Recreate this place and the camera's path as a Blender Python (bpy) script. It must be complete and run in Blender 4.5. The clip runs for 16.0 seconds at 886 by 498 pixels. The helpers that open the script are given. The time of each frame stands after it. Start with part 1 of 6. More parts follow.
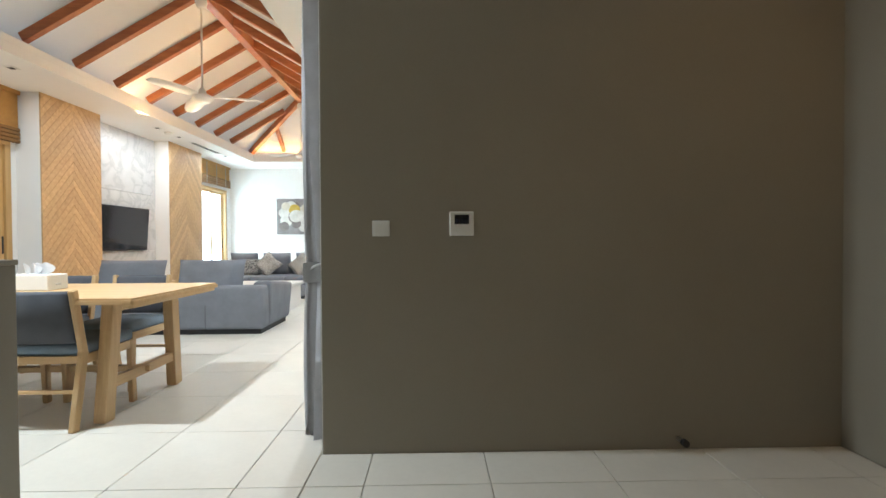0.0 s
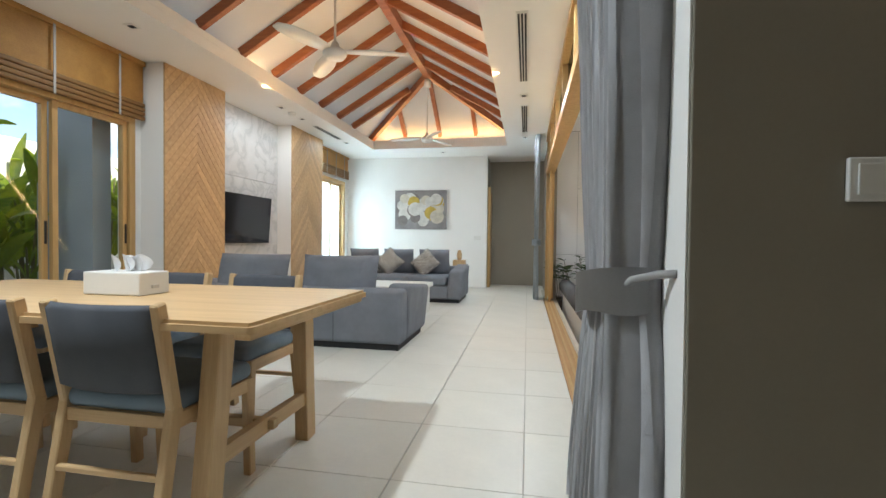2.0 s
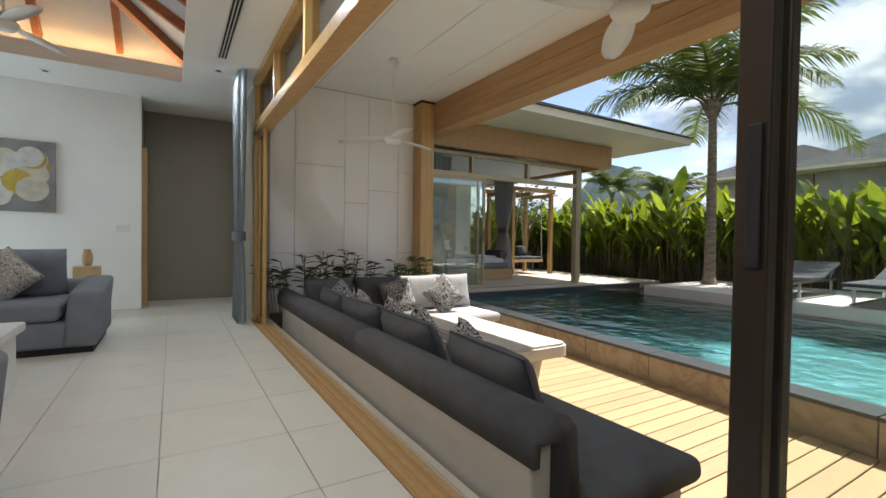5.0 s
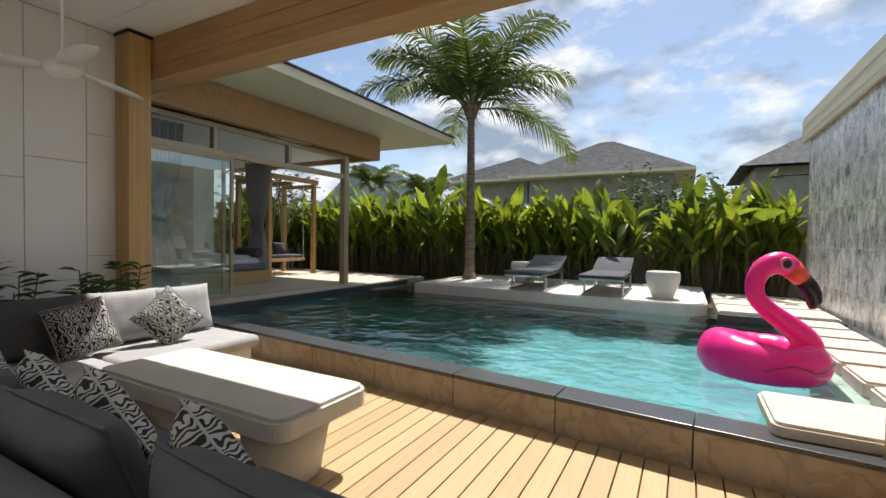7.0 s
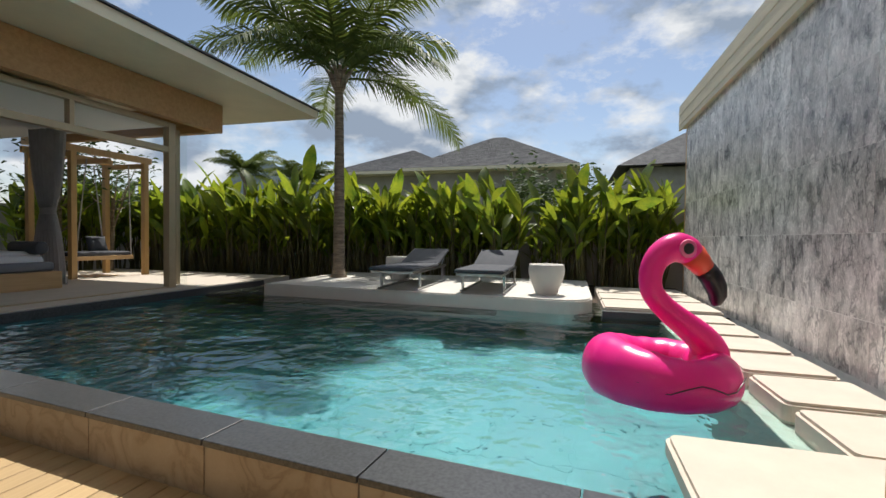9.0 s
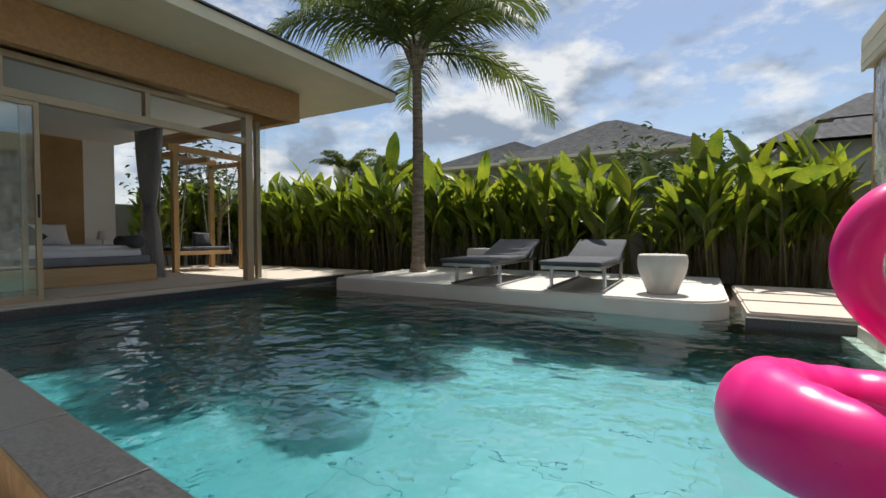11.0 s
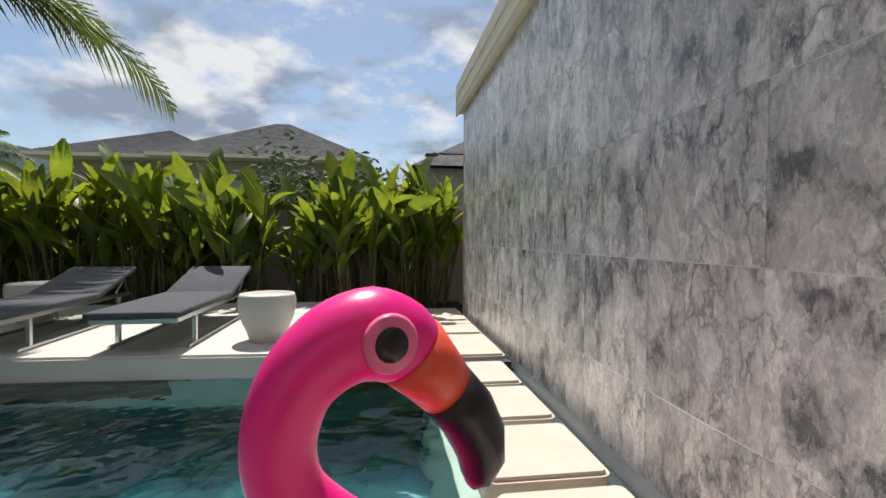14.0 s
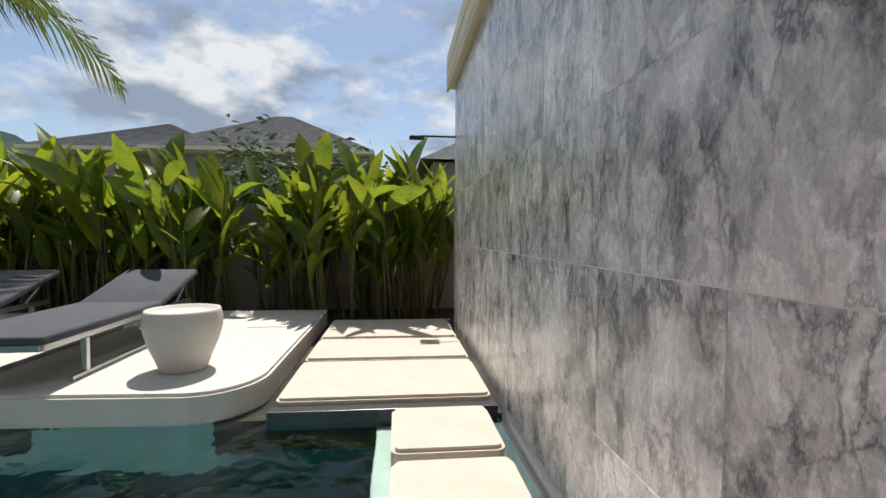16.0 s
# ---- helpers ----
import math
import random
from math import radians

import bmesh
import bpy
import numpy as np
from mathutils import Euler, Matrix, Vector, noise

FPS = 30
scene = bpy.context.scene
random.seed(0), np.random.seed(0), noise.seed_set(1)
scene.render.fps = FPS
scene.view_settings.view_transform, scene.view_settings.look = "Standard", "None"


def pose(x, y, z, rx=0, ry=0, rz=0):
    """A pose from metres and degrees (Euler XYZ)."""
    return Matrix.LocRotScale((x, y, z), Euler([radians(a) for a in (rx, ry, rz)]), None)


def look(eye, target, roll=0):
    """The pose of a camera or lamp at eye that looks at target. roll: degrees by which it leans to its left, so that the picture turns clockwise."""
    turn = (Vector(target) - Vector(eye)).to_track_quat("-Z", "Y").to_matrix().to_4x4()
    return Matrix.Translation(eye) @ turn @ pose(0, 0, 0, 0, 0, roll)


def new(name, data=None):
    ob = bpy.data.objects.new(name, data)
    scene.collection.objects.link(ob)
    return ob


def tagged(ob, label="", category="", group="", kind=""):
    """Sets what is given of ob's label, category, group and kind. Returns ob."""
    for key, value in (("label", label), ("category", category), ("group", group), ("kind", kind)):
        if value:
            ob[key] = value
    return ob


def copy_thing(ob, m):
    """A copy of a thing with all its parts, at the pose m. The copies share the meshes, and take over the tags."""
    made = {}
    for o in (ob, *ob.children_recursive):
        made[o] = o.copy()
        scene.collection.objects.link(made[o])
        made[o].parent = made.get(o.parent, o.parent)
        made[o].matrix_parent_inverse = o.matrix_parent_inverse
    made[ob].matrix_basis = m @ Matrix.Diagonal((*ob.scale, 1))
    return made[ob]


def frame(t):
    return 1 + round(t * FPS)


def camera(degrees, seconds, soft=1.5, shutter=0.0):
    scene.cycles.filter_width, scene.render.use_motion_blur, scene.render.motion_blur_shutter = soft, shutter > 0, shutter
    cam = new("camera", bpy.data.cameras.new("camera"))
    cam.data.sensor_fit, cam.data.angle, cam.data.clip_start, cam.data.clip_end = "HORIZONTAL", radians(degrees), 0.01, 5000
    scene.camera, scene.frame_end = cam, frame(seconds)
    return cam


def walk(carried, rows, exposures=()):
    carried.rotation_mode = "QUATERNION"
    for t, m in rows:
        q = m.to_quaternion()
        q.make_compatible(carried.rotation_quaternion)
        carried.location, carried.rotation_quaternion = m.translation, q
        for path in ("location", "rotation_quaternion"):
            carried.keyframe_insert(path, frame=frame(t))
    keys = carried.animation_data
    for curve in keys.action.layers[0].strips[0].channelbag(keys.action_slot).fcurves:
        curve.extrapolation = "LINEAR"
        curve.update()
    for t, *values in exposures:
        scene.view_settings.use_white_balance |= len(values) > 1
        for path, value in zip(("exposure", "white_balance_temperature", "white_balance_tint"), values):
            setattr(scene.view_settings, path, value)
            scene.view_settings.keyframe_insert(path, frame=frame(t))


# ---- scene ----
cam = camera(89.3, 16.0)
PATH = [
    (0, (0.505, -0.072, 1.06), (0.551, 1.927, 1.028), -0.3),
    (0.5, (0.365, 0.241, 1.045), (0.117, 2.225, 1.009), -0.2),
    (1, (0.154, 0.58, 1.017), (-0.253, 2.537, 0.982), 0.0),
    (1.5, (-0.101, 0.909, 1.008), (-0.533, 2.861, 0.974), 0.3),
    (2, (-0.351, 1.244, 1.012), (-0.721, 3.209, 0.975), 0.6),
    (2.5, (-0.598, 1.633, 0.969), (-0.827, 3.62, 0.931), 0.4),
    (3, (-0.776, 2.052, 0.954), (-0.809, 4.051, 0.906), 0.5),
    (3.5, (-0.94, 2.474, 0.932), (-0.718, 4.461, 0.885), 0.5),
    (3.7, (-0.977, 2.627, 0.936), (-0.643, 4.598, 0.892), 0.5),
    (5.8, (-0.675, 4.186, 1.017), (0.703, 5.635, 0.966), 1.0),
    (6, (-0.617, 4.287, 1.019), (0.834, 5.663, 0.966), 1.0),
    (6.5, (-0.438, 4.497, 1.028), (1.186, 5.664, 0.976), 0.9),
    (7, (-0.153, 4.638, 1.012), (1.605, 5.592, 0.964), 0.9),
    (7.5, (0.152, 4.691, 1.007), (1.997, 5.462, 0.963), 0.8),
    (8, (0.488, 4.686, 0.986), (2.394, 5.289, 0.937), 0.8),
    (8.2, (0.633, 4.676, 0.98), (2.555, 5.226, 0.931), 0.8),
    (10.3, (2.053, 4.527, 0.732), (3.948, 5.165, 0.681), 0.1),
    (10.5, (2.112, 4.56, 0.73), (3.978, 5.279, 0.679), 0.2),
    (11, (2.328, 4.586, 0.746), (4.06, 5.585, 0.688), -0.1),
    (11.5, (2.525, 4.593, 0.788), (4.104, 5.82, 0.729), -0.3),
    (12, (2.71, 4.519, 0.825), (4.235, 5.811, 0.765), -0.5),
    (12.5, (3.018, 4.355, 0.991), (4.656, 5.5, 0.933), -0.3),
    (13, (3.3, 4.228, 1.052), (5.134, 5.025, 1.004), -0.2),
    (13.5, (3.362, 4.085, 1.045), (5.34, 4.371, 0.996), -0.1),
    (14, (3.498, 3.943, 1.044), (5.479, 3.669, 0.996), 0.3),
    (14.5, (3.639, 3.681, 1.029), (5.536, 3.048, 0.985), 0.5),
    (15, (3.837, 3.485, 1.094), (5.711, 2.79, 1.047), 0.8),
    (15.5, (4.134, 3.437, 1.061), (6.062, 2.908, 1.003), 0.5),
    (16, (4.425, 3.489, 1.066), (6.413, 3.281, 1.002), 0.4),
]
EXPOSURES = [(0.0, 2.4), (1.0, 1.9), (1.5, 1.85), (2.5, 1.75), (3.0, 1.55), (3.5, 1.28), (6.0, 1.0), (7.0, 0.72), (8.0, 0.52), (10.5, 0.45), (12.0, 0.58), (14.0, 0.45), (16.0, 0.45)]
walk(cam, [(t, look(eye, target, roll)) for t, eye, target, roll in PATH], EXPOSURES)

# ---- world, sun ----
SUN_EL, SUN_AZ = 62.0, 4.0        # degrees; azimuth counted from +x towards +y
world = bpy.data.worlds.new("world")
scene.world = world
world.use_nodes = True
wn, wl = world.node_tree.nodes, world.node_tree.links
wn.clear()
w_out = wn.new("ShaderNodeOutputWorld")
w_bg = wn.new("ShaderNodeBackground")
w_sky = wn.new("ShaderNodeTexSky")
w_sky.sky_type, w_sky.sun_disc = "NISHITA", False
w_sky.sun_elevation, w_sky.sun_rotation = radians(SUN_EL), radians(90 - SUN_AZ)
w_co = wn.new("ShaderNodeTexCoord")
w_map = wn.new("ShaderNodeMapping")
w_map.inputs["Scale"].default_value = (1.0, 1.0, 2.0)
w_map.inputs["Location"].default_value = (0.35, 0.2, 0.1)
w_n = wn.new("ShaderNodeTexNoise")
w_n.inputs["Scale"].default_value, w_n.inputs["Detail"].default_value, w_n.inputs["Roughness"].default_value = 4.2, 12.0, 0.62
w_r = wn.new("ShaderNodeValToRGB")
w_r.color_ramp.elements[0].position, w_r.color_ramp.elements[1].position = 0.43, 0.57
w_n2 = wn.new("ShaderNodeTexNoise")
w_n2.inputs["Scale"].default_value, w_n2.inputs["Detail"].default_value = 7.0, 6.0
w_r2 = wn.new("ShaderNodeValToRGB")
w_r2.color_ramp.elements[0].position, w_r2.color_ramp.elements[1].position = 0.42, 0.58
w_r2.color_ramp.elements[0].color, w_r2.color_ramp.elements[1].color = (2.6, 3.2, 4.1, 1), (7.0, 7.2, 7.4, 1)
w_mix = wn.new("ShaderNodeMix")
w_mix.data_type = "RGBA"
wl.new(w_co.outputs["Generated"], w_map.inputs["Vector"])
wl.new(w_map.outputs[0], w_n.inputs["Vector"])
wl.new(w_map.outputs[0], w_n2.inputs["Vector"])
wl.new(w_n.outputs[0], w_r.inputs[0])
wl.new(w_n2.outputs[0], w_r2.inputs[0])
wl.new(w_r.outputs[0], w_mix.inputs[0])
wl.new(w_sky.outputs[0], w_mix.inputs[6])
wl.new(w_r2.outputs[0], w_mix.inputs[7])
wl.new(w_mix.outputs[2], w_bg.inputs[0])
w_bg.inputs[1].default_value = 0.085
wl.new(w_bg.outputs[0], w_out.inputs[0])

sun = new("sun", bpy.data.lights.new("sun", "SUN"))
sun.data.energy, sun.data.angle, sun.data.color = 4.1, radians(0.55), (1.0, 0.95, 0.87)
sun.matrix_world = look((math.cos(radians(SUN_AZ)) * math.cos(radians(SUN_EL)) * 30, math.sin(radians(SUN_AZ)) * math.cos(radians(SUN_EL)) * 30, math.sin(radians(SUN_EL)) * 30), (0, 0, 0))


def area(name, m, sx, sy, watts, colour):
    lamp = new(name, bpy.data.lights.new(name, "AREA"))
    lamp.data.shape, lamp.data.size, lamp.data.size_y, lamp.data.energy, lamp.data.color = "RECTANGLE", sx, sy, watts, colour
    lamp.matrix_world = m
    return lamp


# ceiling downlights of the living room; (-2.1, 2.2) is an added fill lamp
for dx, dy in ((-3.75, 4.6), (-3.75, 7.0), (-3.75, 7.6), (-3.75, 9.3), (-0.42, 4.6), (-0.42, 7.0), (-0.42, 9.3), (-2.1, 2.2)):
    area("downlight_and_fill_lamp", look((dx, dy, 2.83), (dx, dy, 0)), 0.09, 0.09, 1.9 if dx < -3 else (19.0 if dy < 3 else 6.5), (0.82, 0.93, 1.0))
# unseen warm lamp that tints the entrance floor
area("downlight_and_fill_lamp", look((2.2, 0.9, 2.83), (2.2, 0.9, 0)), 0.12, 0.12, 0.7, (1.0, 0.62, 0.28))
# added fill lamp above the entrance, brightens the wall
area("downlight_and_fill_lamp", look((0.6, 0.2, 2.83), (0.6, 0.2, 0)), 0.09, 0.09, 0.30, (1.0, 0.84, 0.60))
# sky light through the frosted side door; warm strips in the cove
area("window_skylight", look((-4.75, 10.1, 1.3), (0, 10.1, 1.0)), 1.2, 2.0, 14, (0.93, 0.97, 1.0))
area("cove_lamp", look((-3.62, 6.2, 2.965), (-2.9, 6.2, 3.6)), 0.05, 7.0, 13, (1.0, 0.62, 0.28))
area("cove_lamp", look((-0.58, 6.2, 2.965), (-1.3, 6.2, 3.6)), 0.05, 7.0, 10, (1.0, 0.6, 0.26))
area("cove_lamp", look((-2.1, 10.15, 2.965), (-2.1, 9.4, 3.6)), 2.6, 0.05, 5, (1.0, 0.6, 0.26))


# ---- materials ----
def mat(name, colour, rough=0.6, var=0.12, scale=6.0, bump=0.1, fine=120.0, metal=0.0, second=None, obj_random=0.0, spec=0.5, stretch=(1, 1, 1), trans=0.0):
    """Principled surface with stains at one scale and grain at another; object space, real size."""
    m = bpy.data.materials.new(name)
    m.use_nodes = True
    nt, nd, lk = m.node_tree, m.node_tree.nodes, m.node_tree.links
    bsdf = nd["Principled BSDF"]
    bsdf.inputs["Roughness"].default_value, bsdf.inputs["Metallic"].default_value = rough, metal
    bsdf.inputs["Specular IOR Level"].default_value = spec
    co = nd.new("ShaderNodeTexCoord")
    mp = nd.new("ShaderNodeMapping")
    mp.inputs["Scale"].default_value = stretch
    lk.new(co.outputs["Object"], mp.inputs["Vector"])
    n1, n2 = nd.new("ShaderNodeTexNoise"), nd.new("ShaderNodeTexNoise")
    n1.inputs["Scale"].default_value, n1.inputs["Detail"].default_value, n1.inputs["Roughness"].default_value = scale, 6.0, 0.6
    n2.inputs["Scale"].default_value, n2.inputs["Detail"].default_value = fine, 3.0
    for n in (n1, n2):
        lk.new(mp.outputs[0], n.inputs["Vector"])
    ramp = nd.new("ShaderNodeValToRGB")
    c2 = second or tuple(c * (1 - 2 * var) for c in colour)
    ramp.color_ramp.elements[0].position, ramp.color_ramp.elements[1].position = 0.3, 0.7
    ramp.color_ramp.elements[0].color, ramp.color_ramp.elements[1].color = (*c2, 1), (*colour, 1)
    add = nd.new("ShaderNodeMath")
    add.operation, add.inputs[1].default_value = "MULTIPLY_ADD", 0.35
    lk.new(n2.outputs[0], add.inputs[0])
    sub = nd.new("ShaderNodeMath")
    sub.operation, sub.inputs[1].default_value = "SUBTRACT", 0.175
    lk.new(n1.outputs[0], sub.inputs[0])
    lk.new(sub.outputs[0], add.inputs[2])
    lk.new(add.outputs[0], ramp.inputs[0])
    last = ramp.outputs[0]
    if obj_random:
        oi = nd.new("ShaderNodeObjectInfo")
        hsv = nd.new("ShaderNodeHueSaturation")
        ma = nd.new("ShaderNodeMath")
        ma.operation, ma.inputs[1].default_value, ma.inputs[2].default_value = "MULTIPLY_ADD", 2 * obj_random, 1 - obj_random
        lk.new(oi.outputs["Random"], ma.inputs[0])
        lk.new(ma.outputs[0], hsv.inputs["Value"])
        lk.new(last, hsv.inputs["Color"])
        last = hsv.outputs[0]
    lk.new(last, bsdf.inputs["Base Color"])
    if bump:
        bp = nd.new("ShaderNodeBump")
        bp.inputs["Strength"].default_value, bp.inputs["Distance"].default_value = bump, 0.004
        lk.new(n2.outputs[0], bp.inputs["Height"])
        lk.new(bp.outputs[0], bsdf.inputs["Normal"])
    if trans:
        tr = nd.new("ShaderNodeBsdfTranslucent")
        mx = nd.new("ShaderNodeMixShader")
        mx.inputs[0].default_value = trans
        hs = nd.new("ShaderNodeHueSaturation")
        hs.inputs["Value"].default_value, hs.inputs["Hue"].default_value = 1.9, 0.475
        lk.new(last, hs.inputs["Color"])
        lk.new(hs.outputs[0], tr.inputs[0])
        lk.new(bsdf.outputs[0], mx.inputs[1])
        lk.new(tr.outputs[0], mx.inputs[2])
        lk.new(mx.outputs[0], nd["Material Output"].inputs[0])
    return m


def wood(name, light, dark, axis=0, rough=0.45, rings=9.0, obj_random=0.06):
    """Straight-grained timber; the grain runs along the given object axis."""
    st = [22.0, 22.0, 22.0]
    st[axis] = 1.2
    return mat(name, light, rough, 0.1, rings / 9.0, 0.12, 6.0, second=dark, obj_random=obj_random, stretch=tuple(st))


def glass(name, tint=(0.97, 0.99, 0.98), gloss=1.0, base=0.035):
    """Clear sheet: see-through, with a mirror share that grows towards grazing angles."""
    m = bpy.data.materials.new(name)
    m.use_nodes = True
    nd, lk = m.node_tree.nodes, m.node_tree.links
    nd.remove(nd["Principled BSDF"])
    t, g, mx, f = nd.new("ShaderNodeBsdfTransparent"), nd.new("ShaderNodeBsdfGlossy"), nd.new("ShaderNodeMixShader"), nd.new("ShaderNodeLayerWeight")
    t.inputs[0].default_value, g.inputs["Roughness"].default_value, f.inputs[0].default_value = (*tint, 1), 0.0, 0.5
    g.inputs[0].default_value = (gloss, gloss, gloss, 1)
    pw, ma = nd.new("ShaderNodeMath"), nd.new("ShaderNodeMath")
    pw.operation, pw.inputs[1].default_value = "POWER", 5.0
    ma.operation, ma.inputs[1].default_value, ma.inputs[2].default_value = "MULTIPLY_ADD", 1.0 - base, base
    lk.new(f.outputs["Facing"], pw.inputs[0])
    lk.new(pw.outputs[0], ma.inputs[0])
    lk.new(ma.outputs[0], mx.inputs[0])
    lk.new(t.outputs[0], mx.inputs[1])
    lk.new(g.outputs[0], mx.inputs[2])
    lk.new(mx.outputs[0], nd["Material Output"].inputs[0])
    return m


def glow(name, colour, strength):
    m = bpy.data.materials.new(name)
    m.use_nodes = True
    b = m.node_tree.nodes["Principled BSDF"]
    b.inputs["Base Color"].default_value = (*colour, 1)
    b.inputs["Emission Color"].default_value, b.inputs["Emission Strength"].default_value = (*colour, 1), strength
    return m


def water_surface():
    m = glass("pool_water", (0.62, 0.90, 0.92), 0.95, 0.022)
    nd, lk = m.node_tree.nodes, m.node_tree.links
    co, n1, n2 = nd.new("ShaderNodeTexCoord"), nd.new("ShaderNodeTexNoise"), nd.new("ShaderNodeTexNoise")
    n1.inputs["Scale"].default_value, n1.inputs["Detail"].default_value = 1.6, 2.0
    n2.inputs["Scale"].default_value, n2.inputs["Detail"].default_value = 5.0, 2.0
    ad, bp = nd.new("ShaderNodeMath"), nd.new("ShaderNodeBump")
    ad.operation, ad.inputs[1].default_value = "MULTIPLY_ADD", 0.5
    bp.inputs["Strength"].default_value, bp.inputs["Distance"].default_value = 0.7, 0.07
    for n in (n1, n2):
        lk.new(co.outputs["Object"], n.inputs["Vector"])
    lk.new(n2.outputs[0], ad.inputs[0])
    lk.new(n1.outputs[0], ad.inputs[2])
    lk.new(ad.outputs[0], bp.inputs["Height"])
    rf_, mx = nd.new("ShaderNodeBsdfRefraction"), nd["Mix Shader"]
    rf_.inputs["IOR"].default_value, rf_.inputs["Roughness"].default_value, rf_.inputs[0].default_value = 1.33, 0.0, (0.60, 0.86, 0.88, 1)
    lk.new(rf_.outputs[0], mx.inputs[1])
    for n in nd:
        if n.type in ("BSDF_GLOSSY", "LAYER_WEIGHT", "BSDF_REFRACTION"):
            lk.new(bp.outputs[0], n.inputs["Normal"])
    return m


def veined(name, base, dark, light, scale=1.6, rough=0.3, obj_random=0.08, bump=0.02, warp=0.9, veins=0.6):
    """Marble: clouded ground, with warped dark veins and pale flecks."""
    m = mat(name, base, rough, 0.2, scale, bump, 60.0, second=dark, obj_random=obj_random)
    nd, lk = m.node_tree.nodes, m.node_tree.links
    bsdf = nd["Principled BSDF"]
    co, oi, va = nd.new("ShaderNodeTexCoord"), nd.new("ShaderNodeObjectInfo"), nd.new("ShaderNodeVectorMath")
    va.operation = "ADD"
    mu = nd.new("ShaderNodeMath")
    mu.operation, mu.inputs[1].default_value = "MULTIPLY", 37.0
    lk.new(oi.outputs["Random"], mu.inputs[0])
    lk.new(co.outputs["Object"], va.inputs[0])
    lk.new(mu.outputs[0], va.inputs[1])
    w = nd.new("ShaderNodeTexNoise")
    w.inputs["Scale"].default_value, w.inputs["Detail"].default_value, w.inputs["Distortion"].default_value = scale * 2.2, 10.0, warp
    lk.new(va.outputs[0], w.inputs["Vector"])
    for n in nd:
        if n.type == "TEX_NOISE" and n != w:
            lk.new(va.outputs[0], n.inputs["Vector"])
    r = nd.new("ShaderNodeValToRGB")
    e = r.color_ramp.elements
    e[0].position, e[0].color = 0.30, (*light, 1)
    e[1].position, e[1].color = 0.72, (*light, 1)
    for p, c in ((0.44, base), (0.495, dark), (0.54, base)):
        x = e.new(p)
        x.color = (*c, 1)
    lk.new(w.outputs[0], r.inputs[0])
    mx = nd.new("ShaderNodeMix")
    mx.data_type = "RGBA"
    mx.inputs[0].default_value = veins
    old = bsdf.inputs["Base Color"].links[0].from_socket
    lk.new(old, mx.inputs[6])
    lk.new(r.outputs[0], mx.inputs[7])
    lk.new(mx.outputs[2], bsdf.inputs["Base Color"])
    return m


